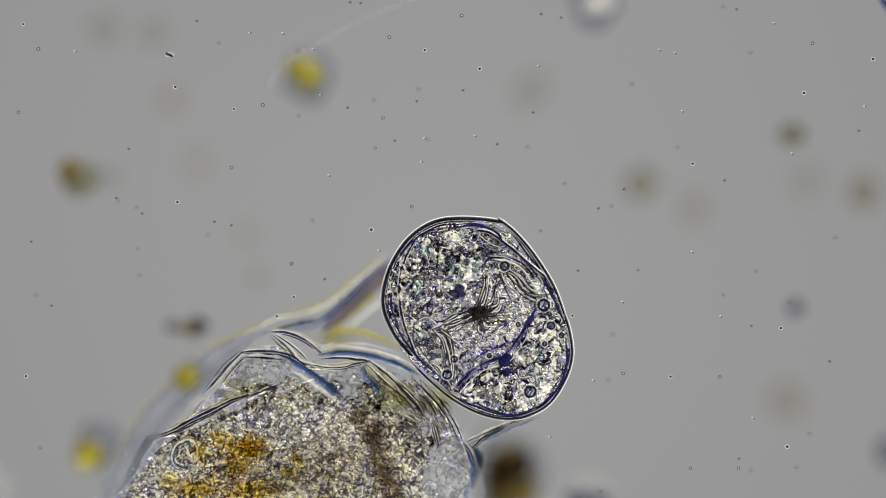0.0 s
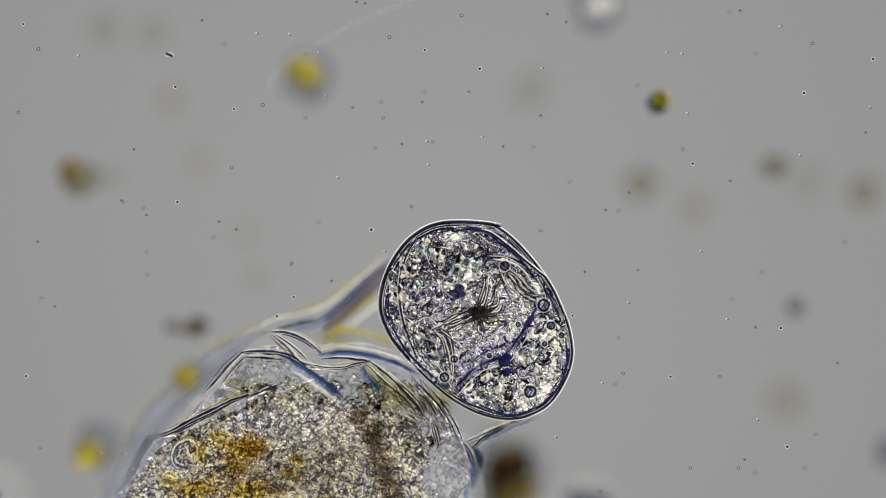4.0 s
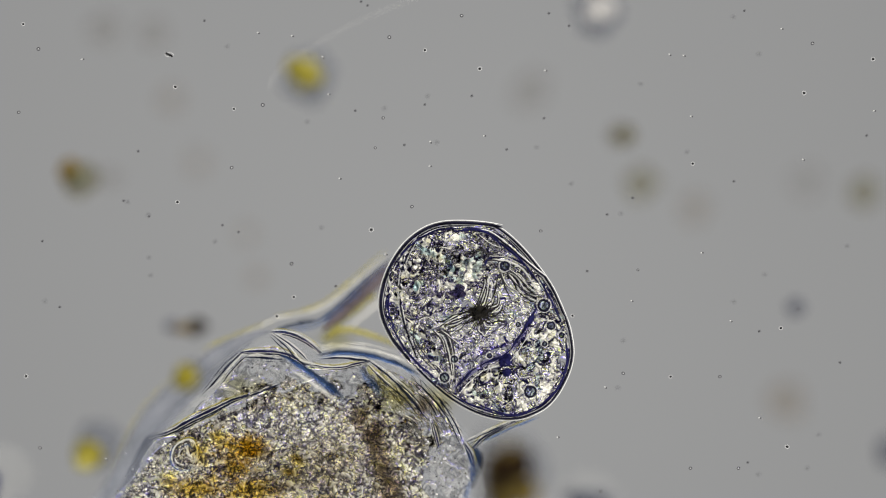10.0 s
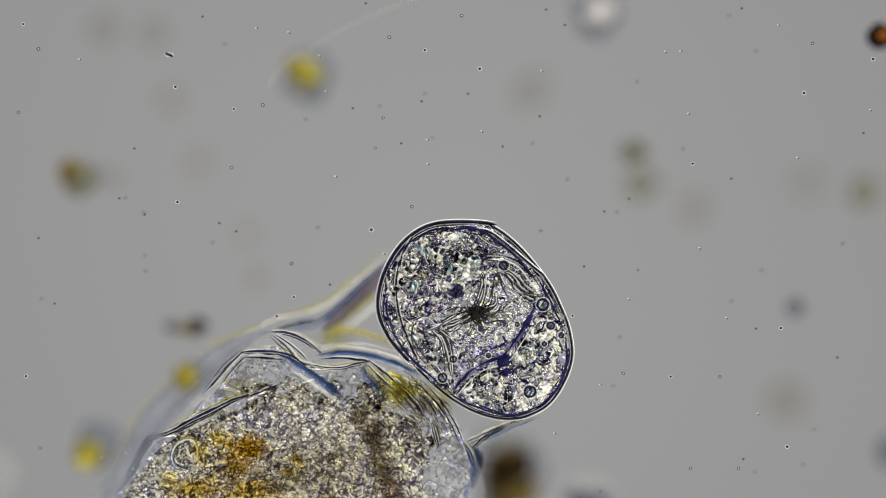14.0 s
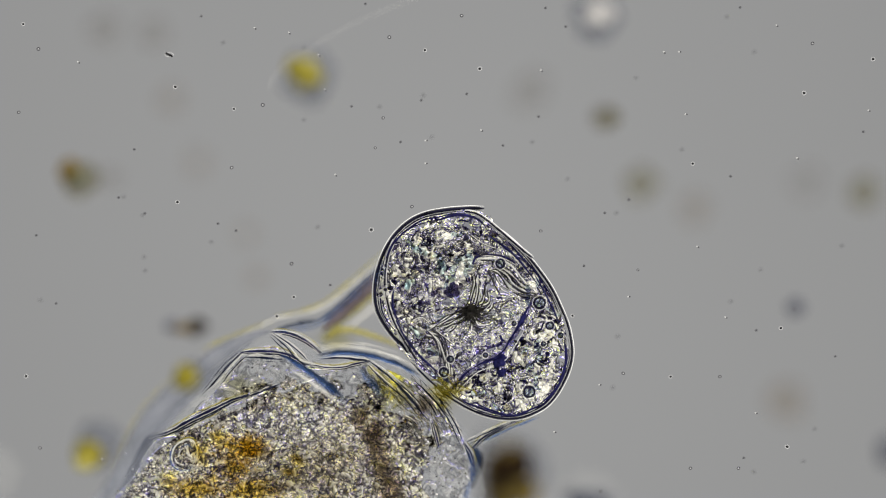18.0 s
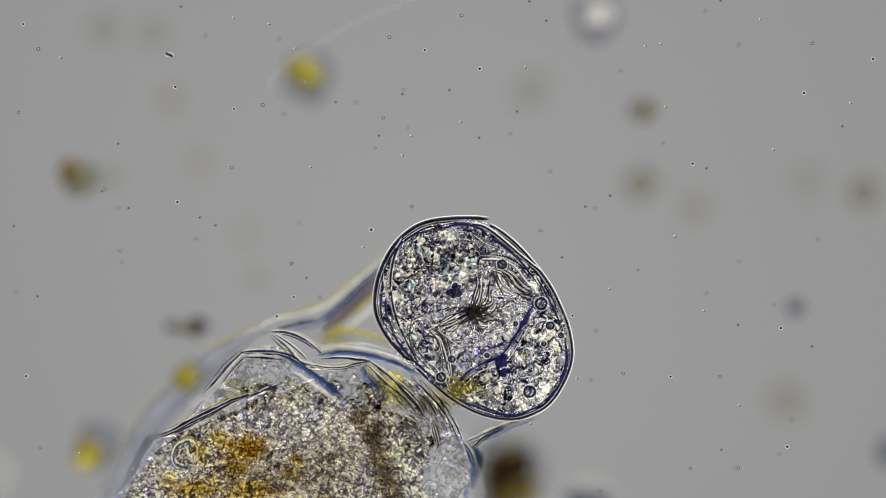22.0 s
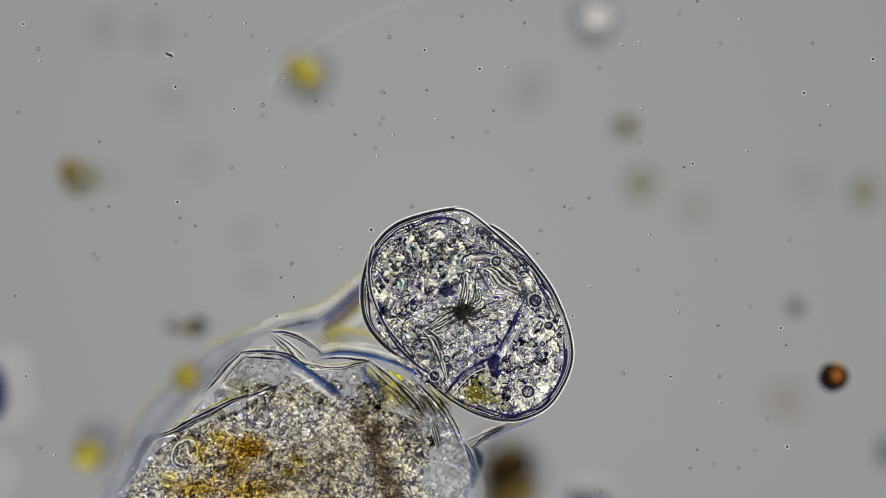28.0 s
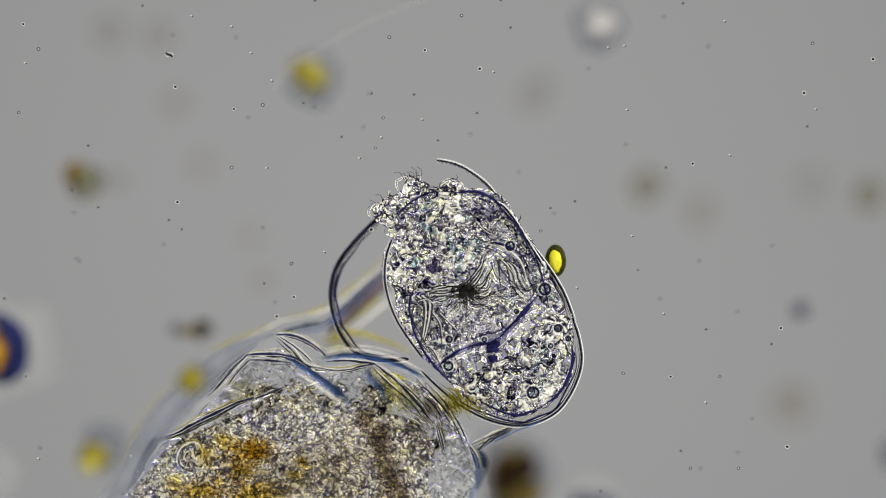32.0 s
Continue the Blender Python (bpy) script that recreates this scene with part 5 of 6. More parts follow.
def swimmer(name, a, b, z, kind, label, group="passing cells"):
    """A cell that swims through, long axis along its own x."""
    x, y = -200, 441
    ob = thing(name, x, y, z, label=label, category="alga", group=group)
    rng = random.Random(int(a * 7 + b * 3))
    def arc(name, mat, g0, g1, ra, rb, r, label):
        """A thin tube along part of the cell's outline, painted as the lens's colour fringe."""
        s = Shape(x, y, z)
        s.tube([(x + ra * math.cos(g0 + (g1 - g0) * q / 12), y - rb * math.sin(g0 + (g1 - g0) * q / 12)) for q in range(13)], r, z=-0.004, tall=0.6, sides=6, steps=3, fade=0.3)
        part(name, s, mat, ob, label)

    if kind == "green":
        arc("cold_fringe", "fringe_cold", 0.3, 2.9, a * 1.0, b * 1.02, 5.0, "painted blue colour fringe of the cell")
        arc("warm_fringe", "fringe_warm", 3.4, 6.1, a * 1.0, b * 1.0, 4.5, "painted amber colour fringe of the cell")
        s = Shape(x, y, z)
        s.ball(x, y, 0.0, a, b, b * 0.7, n=28, rings=14, lump=0.06, seed=b)
        part("cell_wall", s, "cell_glass", ob, "clear olive cell wall, dark at its edge").visible_shadow = False
        s = Shape(x, y, z)
        s.ball(x - a * 0.04, y, 0.004, a * 0.88, b * 0.86, b * 0.55, n=28, rings=14, lump=0.25, seed=a)
        part("chloroplast", s, "chloro_glass", ob, "bright green chloroplast").visible_shadow = False
        s = Shape(x, y, z)
        for k in range(26):
            g, q = rng.uniform(0, 6.28), math.sqrt(rng.random()) * 0.7
            s.ball(x - a * 0.06 + a * q * math.cos(g), y + b * q * math.sin(g), b * 0.0007, rng.uniform(2, 7), rng.uniform(1.5, 4), 2, rng.uniform(0, 3), m=rng.choice((0, 0, 1)), n=8, rings=5, lump=0.6, seed=k)
        tagged(part("grain_cluster", s, "grain_gold chloro", ob, "yellow and green grains"), kind="stuff")
        s = Shape(x, y, z)
        s.ball(x + a * 0.72, y - b * 0.1, b * 0.0006, a * 0.11, b * 0.13, 3, 0.4, n=12, rings=6, lump=0.8, seed=a)
        part("clear_tip", s, "halo", ob, "pale clear tip")
    elif kind == "round":
        arc("cold_fringe", "fringe_cold", 2.6, 5.4, a * 1.02, b * 1.02, 2.4, "painted blue colour fringe of the cell")
        arc("warm_fringe", "fringe_warm", -0.6, 2.2, a * 1.02, b * 1.02, 2.4, "painted amber colour fringe of the cell")
        s = Shape(x, y, z)
        s.ball(x, y, 0.0, a, b, b * 0.7, n=20, rings=12)
        part("cell_wall", s, "cell_glass", ob, "olive cell wall, dark at its edge").visible_shadow = False
        s = Shape(x, y, z)
        s.ball(x, y, 0.003, a * 0.82, b * 0.82, b * 0.6, n=20, rings=12, lump=0.3, seed=b)
        part("chloroplast", s, "chloro_glass", ob, "olive-green chloroplast").visible_shadow = False
        s = Shape(x, y, z)
        for k in range(7):
            g, q = rng.uniform(0, 6.28), rng.uniform(0, 0.6)
            s.ball(x + a * q * math.cos(g), y + b * q * math.sin(g), b * 0.0007, rng.uniform(2, 4), rng.uniform(1, 2.5), 1.5, rng.uniform(0, 3), n=8, rings=5, lump=0.6, seed=k)
        tagged(part("grain_cluster", s, "grain_gold", ob, "yellow-brown grains"), kind="stuff")
    elif kind in ("dark", "red"):
        s = Shape(x, y, z)
        s.ball(x, y, 0.0, a, b, b * 0.6, n=20, rings=12, lump=0.2, seed=a)
        part("cell_wall", s, "soot", ob, "black cell wall")
        arc("cold_fringe", "fringe_cold", 2.6, 5.4, a * 0.98, b * 0.98, 2.0, "painted blue colour fringe of the cell")
        arc("warm_fringe", "fringe_warm", -0.6, 2.2, a * 0.98, b * 0.98, 2.0, "painted amber colour fringe of the cell")
        s = Shape(x, y, z)
        s.ball(x + a * 0.15, y - b * 0.05, b * 0.0003, a * 0.5, b * 0.5, b * 0.5, n=16, rings=10, lump=0.4, seed=b)
        part("eye_spot", s, "rust" if kind == "red" else "ochre", ob, "red-brown core")
    elif kind == "pale":
        s = Shape(x, y, z)
        s.ball(x, y, 0.0, a, b, b * 0.5, n=20, rings=12)
        part("cell_wall", s, "soot", ob, "dark thin cell wall")
        s = Shape(x, y, z)
        s.ball(x, y, b * 0.0003, a * 0.62, b * 0.62, b * 0.45, n=16, rings=10)
        part("clear_core", s, "straw", ob, "straw-yellow core")
        s = Shape(x, y, z)
        s.ball(x + a * 0.1, y, b * 0.0006, a * 0.34, b * 0.42, b * 0.35, n=14, rings=8)
        part("bright_spot", s, "white", ob, "bright clear spot")
    elif kind == "lime":
        s = Shape(x, y, z)
        s.ball(x, y, 0.0, a, b, b * 0.5, n=20, rings=12)
        part("cell_wall", s, "soot", ob, "dark thin cell wall")
        s = Shape(x, y, z)
        s.ball(x, y, b * 0.0003, a * 0.7, b * 0.68, b * 0.45, n=16, rings=10, lump=0.3, seed=3)
        part("chloroplast", s, "olive_yellow", ob, "yellow-green chloroplast")
        s = Shape(x, y, z)
        s.ball(x + 2, y, b * 0.0006, a * 0.2, b * 0.24, b * 0.2, n=12, rings=8)
        part("clear_core", s, "white", ob, "bright clear core")
    elif kind == "yellow":
        s = Shape(x, y, z)
        s.ball(x, y, 0.0, a, b, b * 0.5, n=20, rings=12)
        part("cell_wall", s, "olive_wall", ob, "dark olive cell wall")
        s = Shape(x, y, z)
        s.ball(x, y, b * 0.0003, a * 0.72, b * 0.62, b * 0.5, n=16, rings=10, lump=0.2, seed=2)
        part("chloroplast", s, "lemon", ob, "bright lemon-yellow chloroplast")
    return ob


def bodies():
    orb("blurred_alga", 541, 130, -1.1, [(1, 0, 25, 24, 0, "yellow"), (2, 0, 43, 41, 0, "haze"), (-18, -8, 15, 17, 0, "olive_yellow"), (8, 16, 16, 10, 0, "olive_yellow")], "soft out of focus yellow alga with a painted grey halo")
    orb("blurred_alga", 130, 305, -1.0, [(-4, -2, 20, 24, 0.4, "ochre"), (12, 12, 34, 28, 0, "veil_olive"), (14, 14, 14, 14, 0, "olive")], "soft out of focus ochre-brown alga")
    orb("blurred_smudge", 192, 315, -1.5, [(0, 0, 26, 15, 0, "veil_grey")], "faint grey smudge beside an alga", "smudge")
    orb("blurred_particle", 344, 579, -1.0, [(4, 0, 17, 14, 0, "soot"), (-38, -1, 13, 11, 0, "slate"), (-16, 1, 13, 8, 0, "ochre")], "soft out of focus dark brown double particle", "particle")
    orb("blurred_alga", 328, 668, 0.7, [(0, 0, 23, 21, 0.5, "olive_yellow"), (2, 3, 30, 27, 0, "haze")], "soft out of focus yellow alga behind the moult")
    orb("blurred_alga", 157, 803, -1.0, [(0, 2, 25, 26, 0.5, "olive_yellow"), (8, -10, 38, 40, 0, "haze"), (-4, 14, 14, 12, 0, "yellow")], "soft out of focus olive-yellow alga")
    orb("blurred_alga", 903, 845, -1.5, [(2, 2, 42, 58, 0.1, "brown_gold"), (-2, 6, 64, 80, 0, "haze"), (14, -28, 26, 22, 0.3, "soot"), (-22, -20, 18, 26, 0, "soot")], "large out of focus dark brown body")
    orb("blurred_particle", 1042, 892, -1.2, [(0, 0, 38, 28, 0, "slate"), (0, 0, 58, 46, 0, "thread")], "soft out of focus slate body with a pale edge", "particle")
    orb("blurred_particle", 186, 50, -1.7, [(0, 0, 27, 27, 0, "veil_grey")], "faint grey blurred particle", "particle")
    orb("blurred_particle", 273, 58, -1.7, [(0, 0, 25, 25, 0, "veil_grey")], "faint grey blurred particle", "particle")
    orb("blurred_particle", 303, 178, -2.0, [(0, 0, 18, 22, 0, "veil_brown")], "faint grey blurred particle", "particle")
    orb("blurred_particle", 350, 290, -2.2, [(0, 0, 16, 20, 0, "veil_brown")], "faint grey blurred particle", "particle")
    orb("blurred_particle", 436, 415, -2.0, [(0, 0, 15, 15, 0, "veil_brown")], "faint brownish blurred particle", "particle")
    orb("blurred_particle", 455, 492, -1.7, [(0, 0, 16, 15, 0, "veil_brown")], "faint brownish blurred particle", "particle")
    orb("blurred_particle", 938, 160, -1.9, [(0, 0, 27, 36, -0.7, "veil_grey")], "faint grey blurred particle", "particle")
    orb("blurred_alga", 1135, 325, -1.6, [(0, 0, 29, 26, 0, "veil_olive")], "soft out of focus olive-grey alga")
    orb("blurred_alga", 1526, 342, -1.6, [(0, 0, 26, 30, 0, "veil_olive")], "soft out of focus olive-grey alga")
    orb("blurred_particle", 1228, 370, -2.0, [(0, 0, 25, 25, 0, "veil_brown")], "faint brownish blurred particle", "particle")
    orb("blurred_particle", 1408, 545, -1.1, [(0, 0, 13, 14, 0, "slate")], "small blurred slate particle", "particle")
    orb("blurred_alga", 1394, 712, -1.8, [(0, 0, 32, 30, 0, "veil_brown")], "faint brown blurred alga")
    orb("blurred_particle", 1430, 320, -2.2, [(0, 0, 26, 24, 0, "veil_grey")], "faint grey blurred particle", "particle")
    orb("blurred_particle", 1574, 800, -1.5, [(0, 0, 18, 26, 0, "slate")], "grey blurred particle at the edge", "particle")
    # a pale strand
    ob = thing("pale_thread", 600, 60, -0.3, label="faint pale out-of-focus thread", category="thread")
    s = Shape(600, 60, -0.3)
    s.tube([(475, 155), (500, 118), (555, 82), (620, 45), (690, 14), (760, -12)], 2.4, 1.8, z=0, sides=8, steps=8)
    part("strand", s, "thread", ob)
    STAGE.append((ob, 600, 60, -0.3))


def dust():
    """Specks on the lens glass: they stay put when the stage is pushed."""
    rng = random.Random(3)
    s = Shape()
    s.ball(784, 441, 0.0, 2.2, 2.0, 1.6, n=10, rings=6)
    # pale rings and dots on the specks paint their glint
    s.ring(784, 441, 3.4, 0.6, 0.0, 1, 10)
    black = s.mesh("dust_speck", "dust", "glint")
    s = Shape()
    s.ring(784, 441, 2.3, 0.9, 0.0, 0, 10)
    s.ball(784, 441, 0.0, 1.3, 1.3, 1, m=1, n=8, rings=5)
    hollow = s.mesh("dust_speck", "dust_grey", "glint")
    s = Shape()
    for k in range(4):
        s.ball(779.5 + 3.1 * k, 439 + 1.5 * k, 0.0, 2.0, 2.4, 1.6, n=8, rings=5, m=0)
    s.ring(784, 441, 7.5, 0.8, -0.001, 1, 12, squash=0.5)
    rod = s.mesh("dust_rod", "dust", "glint")
    big = [(41, 43), (310, 154), (414, 193), (752, 89), (849, 122), (657, 407), (490, 560), (1013, 559), (1187, 667), (1382, 581), (1423, 165), (1545, 105), (1393, 791), (1226, 290), (314, 358), (520, 526), (46, 666)]
    small = [(68, 87), (33, 199), (465, 186), (410, 297), (71, 793), (689, 66), (817, 28), (678, 209), (664, 262), (729, 366), (516, 467), (957, 409), (1129, 478), (1103, 661), (1438, 77), (1063, 870), (1222, 829), (1307, 829), (1274, 667)]
    for mesh, spots, label in ((black, big, "black dust speck with a painted bright edge"), (hollow, small, "tiny grey hollow dust speck")):
        for x, y in spots:
            ob = thing("dust_speck", x, y, 0.045 if 640 < x < 1030 and y > 380 or y > 550 and x < 840 else 0.0, mesh, label=label, category="dust", group="dust on the lens glass")
            k = rng.uniform(0.85, 1.15) * (1.35 if (x, y) == (657, 407) else 1)
            ob.scale = (k, k * rng.uniform(0.85, 1), k)
            ob.rotation_euler[2] = rng.uniform(-0.6, 0.6)
    thing("dust_rod", 299, 97, 0.0, rod, label="short beaded black dust rod", category="dust", group="dust on the lens glass")


def particles():
    """Bacteria and grit that drift in the water."""
    s = Shape()
    s.ball(784, 441, 0.0, 2.0, 1.5, 1.2, n=8, rings=5, m=0)
    s.ball(786.6, 442.2, -0.001, 1.9, 1.6, 1.2, n=8, rings=5, m=1)
    bright = s.mesh("floating_particle", "spark", "dust_grey")
    s = Shape()
    s.ball(784, 441, 0.0, 2.2, 1.9, 1.5, n=8, rings=5, lump=0.6)
    dark = s.mesh("floating_particle", "dust_grey")
    out = []
    lit = [(501, 57), (130, 92), (441, 57), (1168, 87), (1195, 93), (1205, 198), (582, 310), (1050, 674), (970, 772), (1331, 741), (1103, 534), (1225, 444), (668, 441), (744, 287), (748, 245), (552, 88), (566, 168),
           (841, 240), (1368, 42), (950, 115), (1400, 270), (170, 797), (1530, 186), (1275, 560)]
    grit = [(616, 190), (880, 257), (1283, 318), (1104, 337), (574, 493), (348, 36), (230, 262), (738, 180), (1023, 480), (379, 391), (1061, 370), (992, 33), (945, 201), (57, 426), (1330, 575), (820, 158), (960, 24),
            (639, 4), (205, 352), (1302, 15), (620, 3), (408, 400), (700, 250), (1520, 232), (1470, 640), (1306, 812), (90, 540), (250, 380)]
    s = Shape()
    s.ball(784, 441, 0.0, 3.6, 3.0, 2.0, n=8, rings=5, lump=0.8)
    faint = s.mesh("floating_particle", "mote")
    soft = [(389, 78), (528, 90), (662, 175), (742, 158), (755, 247), (211, 356), (243, 365), (368, 416), (555, 389), (245, 441), (530, 205), (1330, 92), (1279, 14), (998, 323), (1083, 365), (933, 259), (1337, 480),
            (1282, 523), (1396, 534), (1085, 592), (1328, 834), (1431, 767), (1411, 826), (1076, 674), (602, 528), (62, 523), (248, 486), (1120, 150), (1480, 420), (1200, 260)]
    for mesh, spots, z, label in ((bright, lit, 0.0, "tiny bright drifting bacterium"), (dark, grit, -0.06, "tiny dark drifting grain"), (faint, soft, -0.16, "faint soft grey drifting mote")):
        for x, y in spots:
            out.append(thing("floating_particle", x, y, z, mesh, label=label, category="particle", group="drifting particles"))
    return out


def tuft():
    ob = thing("yellow_tuft", 750, 735, 0.036, label="olive-yellow soft tuft under the rotifer", category="algae tuft")
    rng = random.Random(8)
    s = Shape(750, 735, 0.036)
    for k in range(46):
        g, x, y, l = 0.8 + rng.gauss(0, 0.5), 750 + rng.gauss(0, 14), 735 + rng.gauss(0, 10), rng.uniform(6, 18)
        c, d = math.cos(g), math.sin(g)
        s.tube([(x - l * c, y - l * d), (x + rng.uniform(-3, 3), y + rng.uniform(-3, 3)), (x + l * c, y + l * d)], rng.uniform(0.6, 2.6), 0.5, z=0.004 * rng.random(), sides=5, steps=4)
    film = Shape(750, 735, 0.036)
    film.sheet([(750 + 60 * math.cos(0.785 * q), 735 + 28 * math.sin(0.785 * q)) for q in range(8)], 0.014, 0.003)
    part("film", film, "clot", ob, "olive-brown film").visible_shadow = False
    tagged(part("strand_tuft", s, "tuft", ob, "fine olive-yellow strands"), kind="stuff")
    return ob


SHELL = moult()
R = rotifer()
bodies()
dust()
DRIFT = particles()
WHITE_BODY = orb("blurred_alga", 1062, 5, -1.0, [(0, 0, 25, 23, 0, "veil_white"), (0, 0, 44, 42, 0, "haze")], "pale out-of-focus body with a grey edge", still=False)
WANDERER = orb("wandering_alga", 1400, 237, -1.0, [(0, 0, 24, 22, 0.3, "veil_grey"), (4, 3, 20, 19, 0, "veil_olive")], "out-of-focus olive-brown swimming alga", still=False)
CORNER = orb("dark_alga", 60, 866, -0.7, [(0, 6, 58, 42, 0.05, "night"), (-6, 26, 42, 30, 0, "amber_body"), (-34, 20, 16, 14, 0, "rust"), (0, 0, 84, 64, 0, "thread")], "dark alga with an orange core drifting out of view", still=False)
# its blue-black and pale balls paint a blue-white fringe round the amber
EDGE = orb("dark_alga", -40, 690, -0.85, [(-30, 0, 52, 66, 0.1, "night"), (-50, 6, 36, 44, 0.1, "amber_body"), (-52, -34, 22, 18, 0.1, "ochre"), (-30, 0, 76, 86, 0, "thread")], "blue-edged alga with an amber core", still=False)
CLOT = tuft()
CELLS = {
    "round_brown": swimmer("round_alga", 21, 20, -0.1, "round", "small round olive alga with dark edge"),
    "oval_a": swimmer("oval_alga", 74, 41, -0.12, "green", "long green alga cell with granules"),
    "oval_b": swimmer("oval_alga", 72, 36, -0.12, "green", "long green alga cell with granules"),
    "green_dot": swimmer("round_alga", 19, 19, -0.5, "round", "blurred dark green round alga"),
    "oval_c": swimmer("oval_alga", 70, 38, -0.12, "green", "long dark green alga cell"),
    "dark_dot": swimmer("dark_round_alga", 22, 22, -0.45, "dark", "dark brown round swimming alga"),
    "dark_low": swimmer("dark_round_alga", 23, 20, -0.3, "dark", "black and amber round alga cell"),
    "lime": swimmer("yellow_alga", 26, 20, -0.6, "yellow", "blurred yellow-green swimming alga"),
    "grey_dot": swimmer("small_alga", 17, 13, -0.25, "lime", "small pale yellow-green alga with dark edge"),
    "square": swimmer("yellow_alga", 33, 22, -0.08, "yellow", "bright yellow alga in a black wall"),
    "low_left": swimmer("dark_round_alga", 20, 20, -0.4, "dark", "dark brown round alga cell"),
    "gold_ring": swimmer("yellow_alga", 18, 16, -0.3, "yellow", "small olive-yellow swimming alga"),
    "shiny": swimmer("small_alga", 24, 18, -0.2, "pale", "grey alga with bright core"),
    "brown_dot": swimmer("round_alga", 19, 19, -0.3, "round", "small round brown-green alga"),
    "pale_ring": swimmer("small_alga", 22, 20, -0.5, "pale", "pale round swimming alga cell"),
    "spindle": swimmer("spindle_alga", 38, 15, -0.3, "green", "small dark spindle-shaped alga"),
    "red_dot": swimmer("dark_round_alga", 26, 25, -0.4, "red", "dark round alga with red core"),
    "blue_tip": swimmer("oval_alga", 40, 26, -0.3, "green", "dark green alga cell leaving view"),
    "corner_dot": swimmer("dark_round_alga", 24, 22, -0.5, "red", "dark brown round alga cell"),
    "yellow_rod": swimmer("yellow_alga", 29, 19, -0.06, "yellow", "bright yellow rod-shaped alga"),
}


# ---- what moves ----
def ride(ob, rows):
    """Rows of seconds, place on the stage's grid and turn, from start to end."""
    z = PIVOT[ob][2]
    rows = [(r[0], r[1], r[2], r[3] if len(r) > 3 else 0, r[4] if len(r) > 4 else z) for r in rows]
    if rows[0][0] > 0:
        rows = [(0, *rows[0][1:])] + rows
    if rows[-1][0] < 32:
        rows = rows + [(32, *rows[-1][1:])]
    walk(ob, [(t, pose(*U(x, y, h), 0, 0, a)) for t, x, y, a, h in rows])


def shift(ob, rows):
    """The same for a part of the rotifer, in its own space, without the push of the stage."""
    px, py, pz = PIVOT[ob.parent]
    out = []
    for t, x, y, a, *tilt in rows:
        dx, dy = nudge(t)
        out.append((t, pose((x - dx - px) / 1000, (py - y + dy) / 1000, PIVOT[ob][2] - pz, tilt[0] if tilt else 0, 0, a)))
    walk(ob, out)


def swing(key, per, late, spin=0.0, down=0.0):
    """An organ that leans with the front plate, then follows its own rows at the end."""
    ob = R[key]
    x, y, _ = PIVOT[ob]
    rows = []
    for t, a, b in TIPS:
        g = tip_turn(a, b)
        k = max(0.0, slide(a, b).length) * (slide(a, b).y < 0) if key == "belly" else 0.0
        rows.append((t, x + per[0] * g + 0.6 * k, y + down + per[1] * g - 0.6 * k, spin * g))
    shift(ob, rows + late)


